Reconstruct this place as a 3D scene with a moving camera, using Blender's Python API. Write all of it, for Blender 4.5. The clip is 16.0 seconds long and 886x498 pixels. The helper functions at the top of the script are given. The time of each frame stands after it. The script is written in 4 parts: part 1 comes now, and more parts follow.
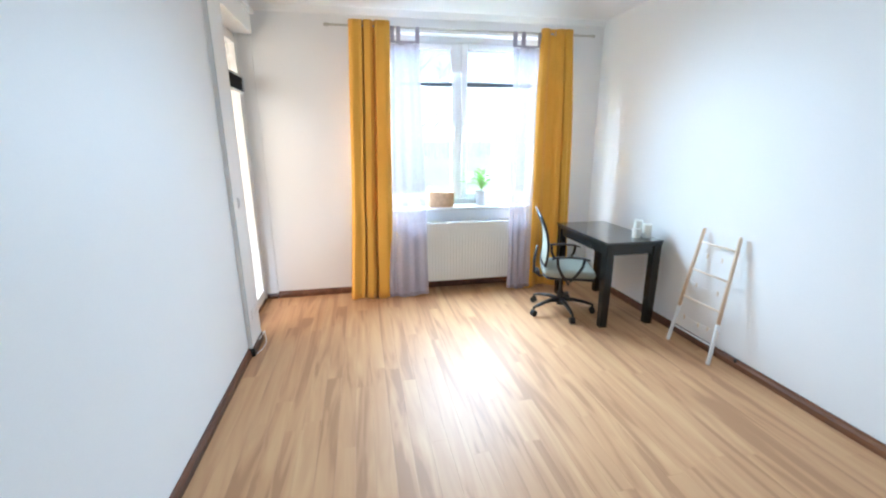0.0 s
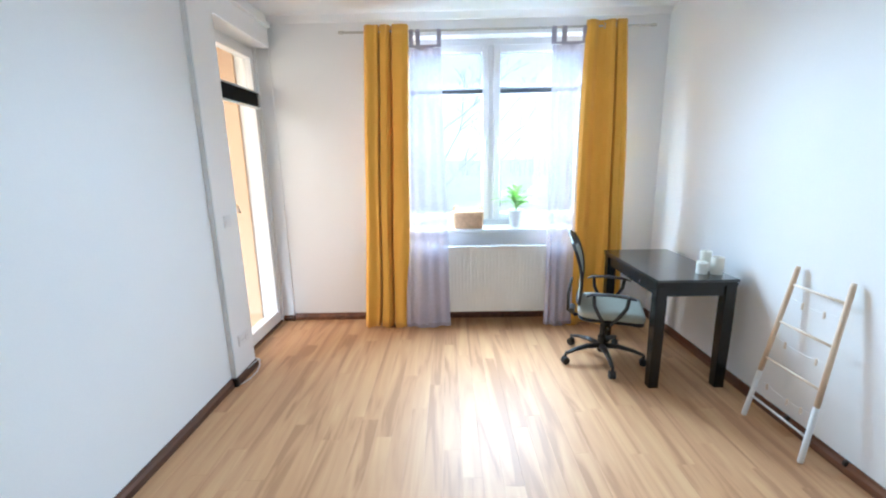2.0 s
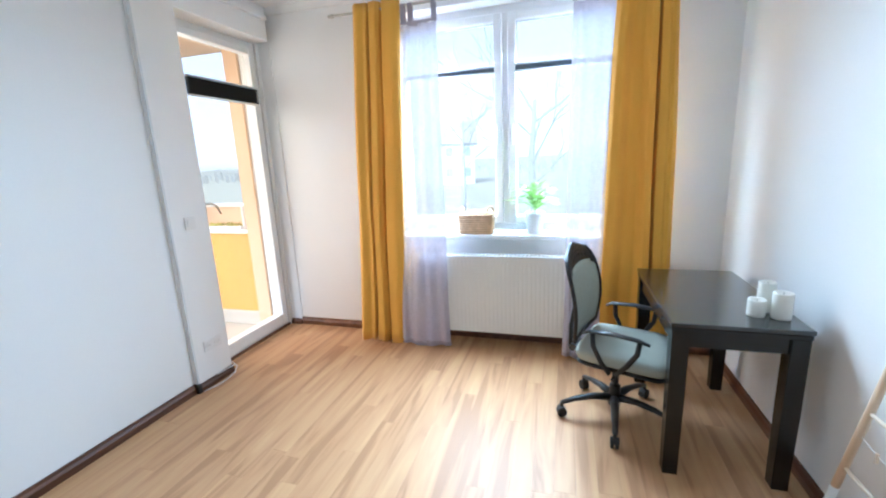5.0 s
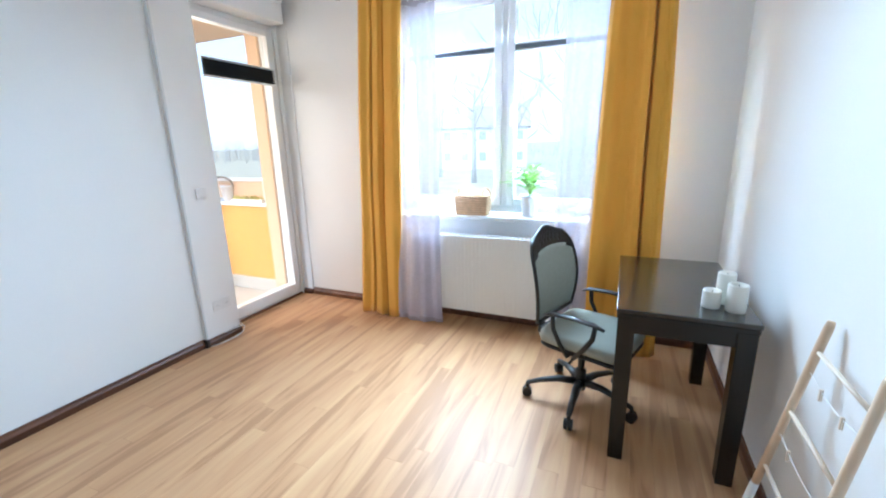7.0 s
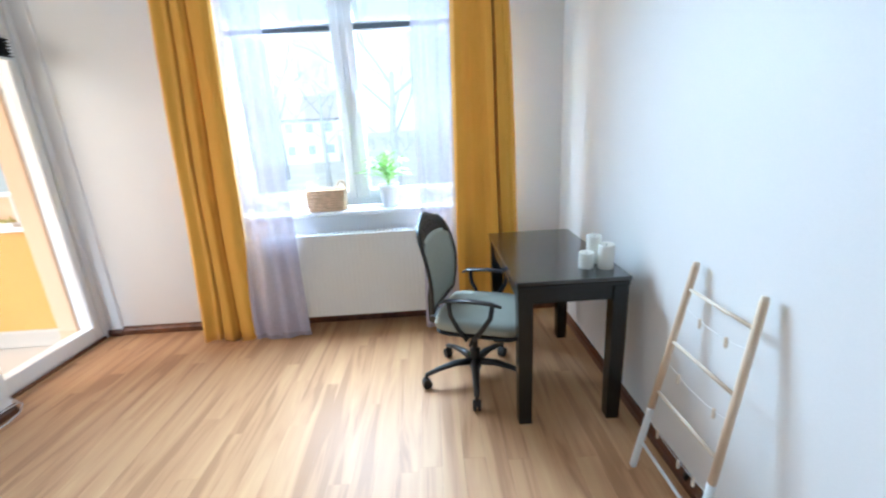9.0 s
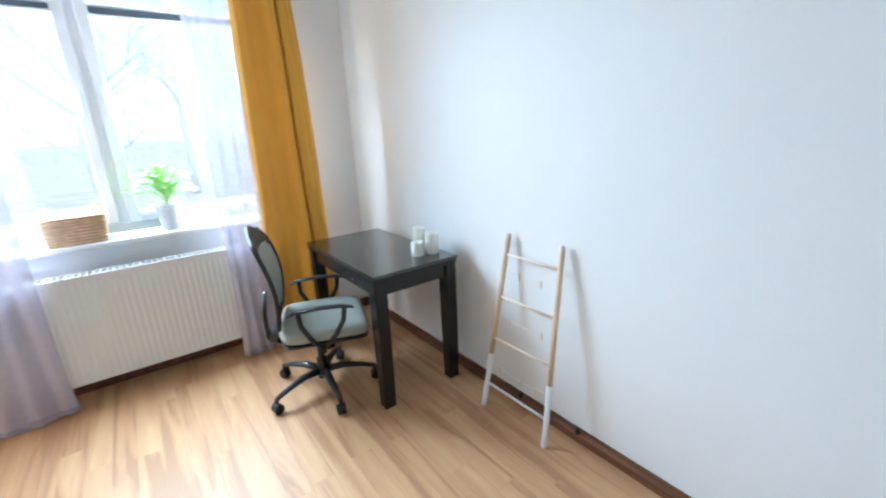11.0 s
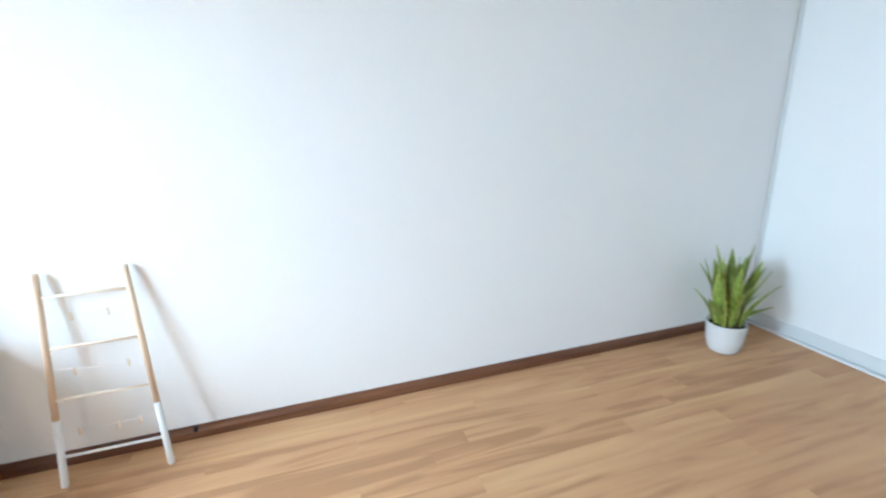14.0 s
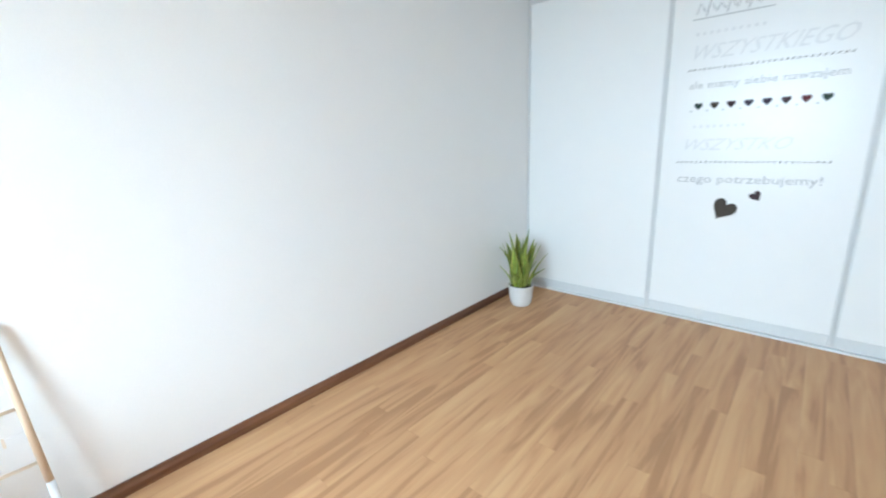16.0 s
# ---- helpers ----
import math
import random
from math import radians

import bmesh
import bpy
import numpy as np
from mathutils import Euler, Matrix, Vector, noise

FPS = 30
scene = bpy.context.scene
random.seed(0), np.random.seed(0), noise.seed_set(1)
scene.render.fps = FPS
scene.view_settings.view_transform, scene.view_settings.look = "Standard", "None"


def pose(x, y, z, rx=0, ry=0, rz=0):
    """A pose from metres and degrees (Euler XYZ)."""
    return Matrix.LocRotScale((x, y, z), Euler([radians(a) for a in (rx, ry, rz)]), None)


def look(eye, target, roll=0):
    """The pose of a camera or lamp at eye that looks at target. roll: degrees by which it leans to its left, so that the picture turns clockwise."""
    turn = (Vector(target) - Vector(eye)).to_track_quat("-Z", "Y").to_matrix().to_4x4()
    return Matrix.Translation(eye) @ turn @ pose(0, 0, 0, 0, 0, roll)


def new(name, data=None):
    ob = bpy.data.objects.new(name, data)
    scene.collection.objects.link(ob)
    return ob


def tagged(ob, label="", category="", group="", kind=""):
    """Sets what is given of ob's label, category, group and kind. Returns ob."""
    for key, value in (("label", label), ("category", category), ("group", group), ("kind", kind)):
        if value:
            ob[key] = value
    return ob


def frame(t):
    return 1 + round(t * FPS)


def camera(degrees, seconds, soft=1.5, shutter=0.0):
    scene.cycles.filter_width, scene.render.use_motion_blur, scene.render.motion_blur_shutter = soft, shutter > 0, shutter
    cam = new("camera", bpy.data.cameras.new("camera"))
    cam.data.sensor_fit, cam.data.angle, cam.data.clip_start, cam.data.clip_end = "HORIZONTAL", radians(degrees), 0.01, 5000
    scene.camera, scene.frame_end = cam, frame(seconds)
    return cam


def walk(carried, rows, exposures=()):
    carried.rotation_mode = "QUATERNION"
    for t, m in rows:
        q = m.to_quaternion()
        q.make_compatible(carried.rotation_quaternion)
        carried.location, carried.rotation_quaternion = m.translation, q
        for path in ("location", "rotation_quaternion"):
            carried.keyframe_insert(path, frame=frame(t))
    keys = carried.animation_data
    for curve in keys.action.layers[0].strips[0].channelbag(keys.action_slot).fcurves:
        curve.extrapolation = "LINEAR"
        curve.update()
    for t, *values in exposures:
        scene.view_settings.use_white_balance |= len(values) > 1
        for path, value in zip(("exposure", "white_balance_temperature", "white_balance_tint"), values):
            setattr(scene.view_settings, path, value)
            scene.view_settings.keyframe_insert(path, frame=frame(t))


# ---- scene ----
import itertools

cam = camera(93.8, 16.0, soft=2.1, shutter=0.5)
PATH = [
    (0, (-0.09, 0.076, 1.562), (0.279, 1.976, 1.057), -0.3),
    (0.5, (0.031, 0.217, 1.573), (0.326, 2.142, 1.121), -0.5),
    (1, (0.181, 0.318, 1.545), (0.354, 2.259, 1.096), -1.0),
    (1.5, (0.359, 0.422, 1.535), (0.41, 2.378, 1.119), -1.0),
    (2, (0.542, 0.509, 1.52), (0.511, 2.463, 1.098), -1.2),
    (2.5, (0.657, 0.638, 1.5), (0.576, 2.591, 1.078), -1.2),
    (3, (0.781, 0.793, 1.501), (0.634, 2.749, 1.113), -1.3),
    (3.5, (0.942, 0.876, 1.49), (0.677, 2.812, 1.066), -1.9),
    (6, (1.663, 1.255, 1.471), (0.949, 3.07, 1.028), -1.7),
    (6.5, (1.784, 1.23, 1.455), (1.011, 3.011, 0.973), -1.4),
    (7, (1.831, 1.223, 1.45), (1.052, 2.998, 0.955), -1.5),
    (7.5, (1.803, 1.241, 1.451), (1.11, 3.048, 0.944), -2.0),
    (8, (1.714, 1.306, 1.458), (1.231, 3.178, 0.947), -2.5),
    (8.5, (1.562, 1.337, 1.456), (1.323, 3.251, 0.926), -3.0),
    (9, (1.497, 1.323, 1.427), (1.53, 3.242, 0.864), -3.3),
    (11.5, (0.868, 1.327, 1.427), (2.272, 2.624, 0.84), -2.4),
    (12, (0.72, 1.292, 1.43), (2.36, 2.258, 0.816), -1.8),
    (12.5, (0.599, 1.306, 1.419), (2.412, 1.919, 0.837), -1.6),
    (13, (0.567, 1.435, 1.449), (2.467, 1.608, 0.85), -1.1),
    (13.5, (0.48, 1.476, 1.382), (2.398, 1.288, 0.847), -2.0),
    (14, (0.413, 1.55, 1.409), (2.26, 1.008, 0.866), -2.2),
    (14.5, (0.375, 1.767, 1.427), (2.092, 0.906, 0.869), -1.9),
    (15, (0.362, 1.891, 1.47), (1.934, 0.78, 0.925), -1.7),
    (15.2, (0.343, 1.943, 1.475), (1.878, 0.782, 0.932), -2.7),
    (15.5, (0.352, 2.033, 1.48), (1.807, 0.776, 0.928), -1.9),
    (16, (0.305, 2.29, 1.486), (1.608, 0.858, 0.981), -2.4),
]
EXPOSURES = [(0, 2.6, 4740, 3), (1.5, 2.52, 4680, 3), (3.5, 2.48, 4620, 3), (7, 2.52, 4600, 3), (9, 2.4, 4650, 3), (11.5, 2.5, 4780, 3), (12.5, 2.72, 4800, 3), (14, 2.95, 4880, 3), (15, 3.0, 4960, 3), (16, 2.95, 5080, 3)]
walk(cam, [(t, look(eye, target, roll)) for t, eye, target, roll in PATH], EXPOSURES)

# ---- world, sun, exposure ----
scene.view_settings.exposure = 2.5
scene.view_settings.use_white_balance = True
scene.view_settings.white_balance_temperature = 4850
scene.view_settings.white_balance_tint = 3
world = bpy.data.worlds.new("world")
scene.world = world
world.use_nodes = True
wn = world.node_tree
sky = wn.nodes.new("ShaderNodeTexSky")
sky.sky_type = "NISHITA"
sky.sun_disc = False
sky.sun_elevation = radians(38)
sky.sun_rotation = radians(190)
sky.air_density, sky.dust_density, sky.ozone_density = 1.0, 1.0, 1.0
wn.nodes["Background"].inputs[1].default_value = 0.10
overcast = wn.nodes.new("ShaderNodeMix")
overcast.data_type = "RGBA"
overcast.inputs["Factor"].default_value = 0.85
overcast.inputs[7].default_value = (2.5, 2.15, 2.12, 1)
wn.links.new(sky.outputs[0], overcast.inputs[6])
wn.links.new(overcast.outputs[2], wn.nodes["Background"].inputs[0])
sun_data = bpy.data.lights.new("sun", "SUN")
sun_data.energy, sun_data.angle, sun_data.color = 0.9, radians(25), (1.0, 0.96, 0.9)
sun = new("sun", sun_data)
SUN_DIR = Vector((math.sin(radians(190)) * math.cos(radians(38)), math.cos(radians(190)) * math.cos(radians(38)), math.sin(radians(38))))
sun.matrix_world = look((0, 0, 30), Vector((0, 0, 30)) - SUN_DIR)


def opening_lamp(name, at, target, w, h, watts, spread, colour=(0.93, 0.99, 0.97)):
    """Added lamp standing in for sky light or balcony bounce at an opening."""
    d = bpy.data.lights.new(name, "AREA")
    d.shape, d.size, d.size_y, d.energy, d.color = "RECTANGLE", w, h, watts, colour
    d.spread = radians(spread)
    ob = new(name, d)
    ob.matrix_world = look(at, target)
    return ob


opening_lamp("window_sky", (0.95, 4.84, 1.80), (0.95, 2.7, 0.0), 1.56, 1.50, 35.0, 130)
# added orange lamp in place of light bounced off the orange balcony
opening_lamp("door_bounce", (-1.95, 3.52, 1.45), (1.0, 3.9, 0.6), 1.60, 2.00, 7.5, 150, (1.0, 0.66, 0.38))


# ---- materials ----
def material(name, colour, rough=0.6, metal=0.0, vary=0.06, scale=6.0, fine=80.0, bump=0.1, coat=0.0, random_tint=0.0, stretch=(1, 1, 1)):
    """A surface with broad and fine variation of its colour, and a fine relief."""
    m = bpy.data.materials.new(name)
    m.use_nodes = True
    t = m.node_tree
    b = t.nodes["Principled BSDF"]
    geo = t.nodes.new("ShaderNodeNewGeometry")
    mp = t.nodes.new("ShaderNodeMapping")
    mp.inputs["Scale"].default_value = stretch
    t.links.new(geo.outputs["Position"], mp.inputs[0])
    n1, n2 = t.nodes.new("ShaderNodeTexNoise"), t.nodes.new("ShaderNodeTexNoise")
    n1.inputs["Scale"].default_value, n2.inputs["Scale"].default_value = scale, fine
    n1.inputs["Detail"].default_value, n2.inputs["Detail"].default_value = 3, 4
    for n in (n1, n2):
        t.links.new(mp.outputs[0], n.inputs["Vector"])
    add = t.nodes.new("ShaderNodeMath")
    add.operation = "ADD"
    t.links.new(n1.outputs["Fac"], add.inputs[0])
    t.links.new(n2.outputs["Fac"], add.inputs[1])
    ramp = t.nodes.new("ShaderNodeMapRange")
    ramp.inputs["From Min"].default_value, ramp.inputs["From Max"].default_value = 0.6, 1.4
    ramp.inputs["To Min"].default_value, ramp.inputs["To Max"].default_value = 1 - vary, 1 + vary
    t.links.new(add.outputs[0], ramp.inputs[0])
    value = ramp.outputs[0]
    if random_tint:
        info = t.nodes.new("ShaderNodeObjectInfo")
        r2 = t.nodes.new("ShaderNodeMapRange")
        r2.inputs["To Min"].default_value, r2.inputs["To Max"].default_value = 1 - random_tint, 1 + random_tint
        t.links.new(info.outputs["Random"], r2.inputs[0])
        mul = t.nodes.new("ShaderNodeMath")
        mul.operation = "MULTIPLY"
        t.links.new(value, mul.inputs[0])
        t.links.new(r2.outputs[0], mul.inputs[1])
        value = mul.outputs[0]
    sc = t.nodes.new("ShaderNodeVectorMath")
    sc.operation = "SCALE"
    sc.inputs[0].default_value = colour
    t.links.new(value, sc.inputs["Scale"])
    t.links.new(sc.outputs[0], b.inputs["Base Color"])
    b.inputs["Roughness"].default_value, b.inputs["Metallic"].default_value = rough, metal
    b.inputs["Coat Weight"].default_value = coat
    b.inputs["Coat Roughness"].default_value = 0.15
    if bump:
        bp = t.nodes.new("ShaderNodeBump")
        bp.inputs["Strength"].default_value, bp.inputs["Distance"].default_value = bump, 0.002
        t.links.new(n2.outputs["Fac"], bp.inputs["Height"])
        t.links.new(bp.outputs[0], b.inputs["Normal"])
    return m


def wood(name, dark, mid, light, rough, along="Y", spread=0.9, streak=None):
    """Board wood: long grain along an axis, broad streaks, and each board its own tone."""
    m = bpy.data.materials.new(name)
    m.use_nodes = True
    t = m.node_tree
    b = t.nodes["Principled BSDF"]
    geo, info = t.nodes.new("ShaderNodeNewGeometry"), t.nodes.new("ShaderNodeObjectInfo")
    off = t.nodes.new("ShaderNodeVectorMath")
    off.operation = "MULTIPLY_ADD"
    comb = t.nodes.new("ShaderNodeCombineXYZ")
    for n in range(3):
        t.links.new(info.outputs["Random"], comb.inputs[n])
    off.inputs[1].default_value = (17, 31, 0)
    t.links.new(comb.outputs[0], off.inputs[0])
    t.links.new(geo.outputs["Position"], off.inputs[2])
    stretches = {"X": ((1.2, 14, 14), (3, 90, 90)), "Y": ((10, 0.9, 10), (80, 2.5, 80)), "Z": ((14, 14, 1.2), (90, 90, 3))}[along]
    outs = []
    for s, detail, dist in ((stretches[0], 3, 1.2), (stretches[1], 4, 0.3)):
        mp, n = t.nodes.new("ShaderNodeMapping"), t.nodes.new("ShaderNodeTexNoise")
        mp.inputs["Scale"].default_value = s
        n.inputs["Scale"].default_value, n.inputs["Detail"].default_value, n.inputs["Distortion"].default_value = 1.0, detail, dist
        t.links.new(off.outputs[0], mp.inputs[0])
        t.links.new(mp.outputs[0], n.inputs["Vector"])
        outs.append(n.outputs["Fac"])
    mix = t.nodes.new("ShaderNodeMath")
    mix.operation = "MULTIPLY_ADD"
    mix.inputs[1].default_value = 0.14
    t.links.new(outs[1], mix.inputs[0])
    t.links.new(outs[0], mix.inputs[2])
    tone = t.nodes.new("ShaderNodeMath")
    tone.operation = "MULTIPLY_ADD"
    tone.inputs[1].default_value = 0.3 * spread
    t.links.new(info.outputs["Random"], tone.inputs[0])
    t.links.new(mix.outputs[0], tone.inputs[2])
    ramp = t.nodes.new("ShaderNodeValToRGB")
    e = ramp.color_ramp.elements
    e[0].position, e[0].color = 0.5, (*dark, 1)
    e[1].position, e[1].color = 1.0, (*light, 1)
    k = e.new(0.76)
    k.color = (*mid, 1)
    if streak:
        e[0].position = 0.56
        k = e.new(0.47)
        k.color = (*streak, 1)
    t.links.new(tone.outputs[0], ramp.inputs[0])
    t.links.new(ramp.outputs[0], b.inputs["Base Color"])
    b.inputs["Roughness"].default_value = rough
    rr = t.nodes.new("ShaderNodeMapRange")
    rr.inputs["To Min"].default_value, rr.inputs["To Max"].default_value = rough - 0.05, rough + 0.07
    t.links.new(outs[1], rr.inputs[0])
    t.links.new(rr.outputs[0], b.inputs["Roughness"])
    bp = t.nodes.new("ShaderNodeBump")
    bp.inputs["Strength"].default_value, bp.inputs["Distance"].default_value = 0.08, 0.001
    t.links.new(outs[1], bp.inputs["Height"])
    t.links.new(bp.outputs[0], b.inputs["Normal"])
    return m


def sheer_cloth(name, colour, clear):
    m = bpy.data.materials.new(name)
    m.use_nodes = True
    t = m.node_tree
    t.nodes.remove(t.nodes["Principled BSDF"])
    out = t.nodes["Material Output"]
    tr, tl, df = t.nodes.new("ShaderNodeBsdfTransparent"), t.nodes.new("ShaderNodeBsdfTranslucent"), t.nodes.new("ShaderNodeBsdfDiffuse")
    tl.inputs[0].default_value = df.inputs[0].default_value = (*colour, 1)
    m1, m2 = t.nodes.new("ShaderNodeMixShader"), t.nodes.new("ShaderNodeMixShader")
    m1.inputs[0].default_value = 0.92
    geo = t.nodes.new("ShaderNodeNewGeometry")
    n = t.nodes.new("ShaderNodeTexNoise")
    n.inputs["Scale"].default_value = 40
    t.links.new(geo.outputs["Position"], n.inputs["Vector"])
    rr = t.nodes.new("ShaderNodeMapRange")
    rr.inputs["To Min"].default_value, rr.inputs["To Max"].default_value = 1 - clear - 0.07, 1 - clear + 0.07
    t.links.new(n.outputs["Fac"], rr.inputs[0])
    t.links.new(tl.outputs[0], m1.inputs[1])
    t.links.new(df.outputs[0], m1.inputs[2])
    t.links.new(rr.outputs[0], m2.inputs[0])
    t.links.new(tr.outputs[0], m2.inputs[1])
    t.links.new(m1.outputs[0], m2.inputs[2])
    t.links.new(m2.outputs[0], out.inputs[0])
    return m


def dense_cloth(name, colour, through_light):
    """Woven cloth with a fine thread relief that lets a little light through."""
    m = material(name, colour, 0.85, vary=0.05, scale=5, fine=400, bump=0.15)
    t = m.node_tree
    b, out = t.nodes["Principled BSDF"], t.nodes["Material Output"]
    b.inputs["Sheen Weight"].default_value = 0.15
    tl, mx = t.nodes.new("ShaderNodeBsdfTranslucent"), t.nodes.new("ShaderNodeMixShader")
    tl.inputs[0].default_value = (*colour, 1)
    mx.inputs[0].default_value = through_light
    t.links.new(b.outputs[0], mx.inputs[1])
    t.links.new(tl.outputs[0], mx.inputs[2])
    t.links.new(mx.outputs[0], out.inputs[0])
    return m


def glass_material():
    m = bpy.data.materials.new("window_glass")
    m.use_nodes = True
    t = m.node_tree
    t.nodes.remove(t.nodes["Principled BSDF"])
    tr, gl, mx, fr = t.nodes.new("ShaderNodeBsdfTransparent"), t.nodes.new("ShaderNodeBsdfGlossy"), t.nodes.new("ShaderNodeMixShader"), t.nodes.new("ShaderNodeLayerWeight")
    tr.inputs[0].default_value = (0.95, 0.97, 0.96, 1)
    gl.inputs["Roughness"].default_value = 0.01
    fr.inputs[0].default_value = 0.5
    p, q = t.nodes.new("ShaderNodeMath"), t.nodes.new("ShaderNodeMath")
    p.operation, q.operation = "POWER", "MULTIPLY_ADD"
    p.inputs[1].default_value = 4.0
    q.inputs[1].default_value, q.inputs[2].default_value = 0.45, 0.04
    t.links.new(fr.outputs["Facing"], p.inputs[0])
    t.links.new(p.outputs[0], q.inputs[0])
    t.links.new(q.outputs[0], mx.inputs[0])
    t.links.new(tr.outputs[0], mx.inputs[1])
    t.links.new(gl.outputs[0], mx.inputs[2])
    # thin translucent veil that imitates glare paling the view outside
    veil, veil_mix = t.nodes.new("ShaderNodeBsdfTranslucent"), t.nodes.new("ShaderNodeMixShader")
    veil.inputs[0].default_value = (0.9, 0.9, 0.9, 1)
    veil_mix.inputs[0].default_value = 0.007
    t.links.new(mx.outputs[0], veil_mix.inputs[1])
    t.links.new(veil.outputs[0], veil_mix.inputs[2])
    t.links.new(veil_mix.outputs[0], t.nodes["Material Output"].inputs[0])
    return m


PAINT = material("wall_paint", (0.86, 0.86, 0.85), 0.55, vary=0.02, scale=1.5, fine=160, bump=0.12)
CEIL = material("ceiling_paint", (0.86, 0.86, 0.845), 0.8, vary=0.02, scale=2, fine=140, bump=0.1)
FLOOR = wood("laminate", (0.50, 0.285, 0.138), (0.575, 0.35, 0.172), (0.655, 0.42, 0.215), 0.44, spread=0.22, streak=(0.40, 0.22, 0.105))
FLOOR.node_tree.nodes["Principled BSDF"].inputs["Specular IOR Level"].default_value = 0.25
FLOORBASE = material("laminate_joint", (0.12, 0.06, 0.03), 0.5)
SKIRT = wood("skirting_wood", (0.06, 0.022, 0.010), (0.135, 0.055, 0.025), (0.23, 0.105, 0.048), 0.38)
PVC = material("white_plastic", (0.80, 0.80, 0.79), 0.28, vary=0.015, bump=0.02)
SEAL = material("rubber_seal", (0.12, 0.12, 0.12), 0.6)
GLASS = glass_material()
YELLOW = dense_cloth("mustard_cloth", (0.85, 0.47, 0.055), 0.08)
SHEER = sheer_cloth("sheer_voile", (0.60, 0.57, 0.69), 0.26)
SHEERBAND = sheer_cloth("sheer_hem", (0.40, 0.37, 0.42), 0.12)
ENAMEL = material("radiator_enamel", (0.82, 0.82, 0.80), 0.3, vary=0.015, bump=0.03)
STEEL = material("brushed_steel", (0.55, 0.53, 0.48), 0.3, metal=1.0, vary=0.05, bump=0.05)
CHROME = material("chrome", (0.75, 0.75, 0.76), 0.12, metal=1.0, vary=0.02, bump=0.0)
BLACKWOOD = material("black_brown_wood", (0.0075, 0.0085, 0.0078), 0.27, vary=0.25, scale=4, fine=60, bump=0.04, stretch=(8, 0.6, 1))
BLACKTOP = material("black_brown_lacquer", (0.009, 0.0105, 0.0095), 0.24, vary=0.25, scale=4, fine=60, bump=0.04, coat=0.8, stretch=(8, 0.6, 1))
BLACKPLASTIC = material("black_plastic", (0.009, 0.009, 0.009), 0.45, vary=0.1, bump=0.1)
GREYPLASTIC = material("grey_plastic", (0.035, 0.033, 0.031), 0.3, vary=0.06)
CHAIRCLOTH = material("grey_chair_cloth", (0.345, 0.35, 0.29), 0.9, vary=0.06, scale=8, fine=500, bump=0.35)
CHAIRMESH = sheer_cloth("grey_chair_mesh", (0.42, 0.43, 0.36), 0.08)
PINE = wood("pine", (0.64, 0.48, 0.32), (0.74, 0.60, 0.43), (0.82, 0.70, 0.54), 0.5, along="Z")
PALEPINE = wood("pale_pine", (0.70, 0.58, 0.44), (0.79, 0.69, 0.55), (0.85, 0.77, 0.64), 0.5, along="Y")
WHITEPAINT = material("white_paint", (0.80, 0.80, 0.79), 0.4, vary=0.02, bump=0.05)
WAX = material("candle_wax", (0.82, 0.80, 0.72), 0.45, vary=0.02, bump=0.05)
WICK = material("wick", (0.08, 0.07, 0.06), 0.9)
BASKET = material("seagrass", (0.60, 0.42, 0.24), 0.8, vary=0.25, scale=30, fine=160, bump=0.4)
GREYCERAMIC = material("pale_grey_ceramic", (0.64, 0.65, 0.66), 0.3, vary=0.03, bump=0.02)
CERAMIC = material("white_ceramic", (0.70, 0.70, 0.69), 0.25, vary=0.02, bump=0.02)
SOIL = material("soil", (0.04, 0.028, 0.02), 0.95, vary=0.3, bump=0.8)
LEAF = material("snake_leaf", (0.22, 0.28, 0.04), 0.42, vary=0.6, scale=22, fine=90, bump=0.1, random_tint=0.25, stretch=(1, 1, 2.2))
LEAFEDGE = material("snake_leaf_margin", (0.55, 0.53, 0.14), 0.45, vary=0.12)
PALM = material("palm_leaf", (0.28, 0.46, 0.07), 0.5, vary=0.15, random_tint=0.2)
YELLOWLEAF = material("yellow_leaf", (0.52, 0.50, 0.10), 0.6, vary=0.25)
DOORWHITE = material("wardrobe_panel", (0.84, 0.85, 0.84), 0.32, vary=0.01, bump=0.02)
TRACK = material("wardrobe_profile", (0.68, 0.70, 0.70), 0.35, vary=0.02, bump=0.03)
THINBLIND = dense_cloth("grey_pleated_cloth", (0.16, 0.17, 0.18), 0.3)
BLIND = material("dark_pleated_cloth", (0.03, 0.036, 0.038), 0.8, vary=0.1, bump=0.15)
ORANGE = material("orange_render", (0.66, 0.34, 0.07), 0.85, vary=0.06, scale=2, fine=120, bump=0.5)
PEACH = material("peach_render", (0.66, 0.46, 0.29), 0.85, vary=0.05, scale=2, fine=120, bump=0.5)
TILE = material("balcony_tile", (0.52, 0.46, 0.38), 0.5, vary=0.08, random_tint=0.04)
# ground colour raised to imitate the bright haze outdoors
GRASS = material("pale_ground", (0.42, 0.37, 0.26), 0.95, vary=0.3, scale=0.5, fine=8, bump=0.3)
# bark, roof and house panes are paled to imitate haze over the view
BARK = material("bark", (0.36, 0.34, 0.31), 0.95, vary=0.2)
HOUSEWALL = material("house_render", (0.62, 0.61, 0.58), 0.9, vary=0.05)
ROOF = material("roof_tile", (0.36, 0.29, 0.26), 0.8, vary=0.15)
DARKGLASS = material("house_window", (0.32, 0.34, 0.36), 0.1)
INKGREY = material("sticker_grey", (0.48, 0.49, 0.49), 0.5, vary=0.05)
INKPALE = material("sticker_pale", (0.73, 0.74, 0.74), 0.5, vary=0.03)
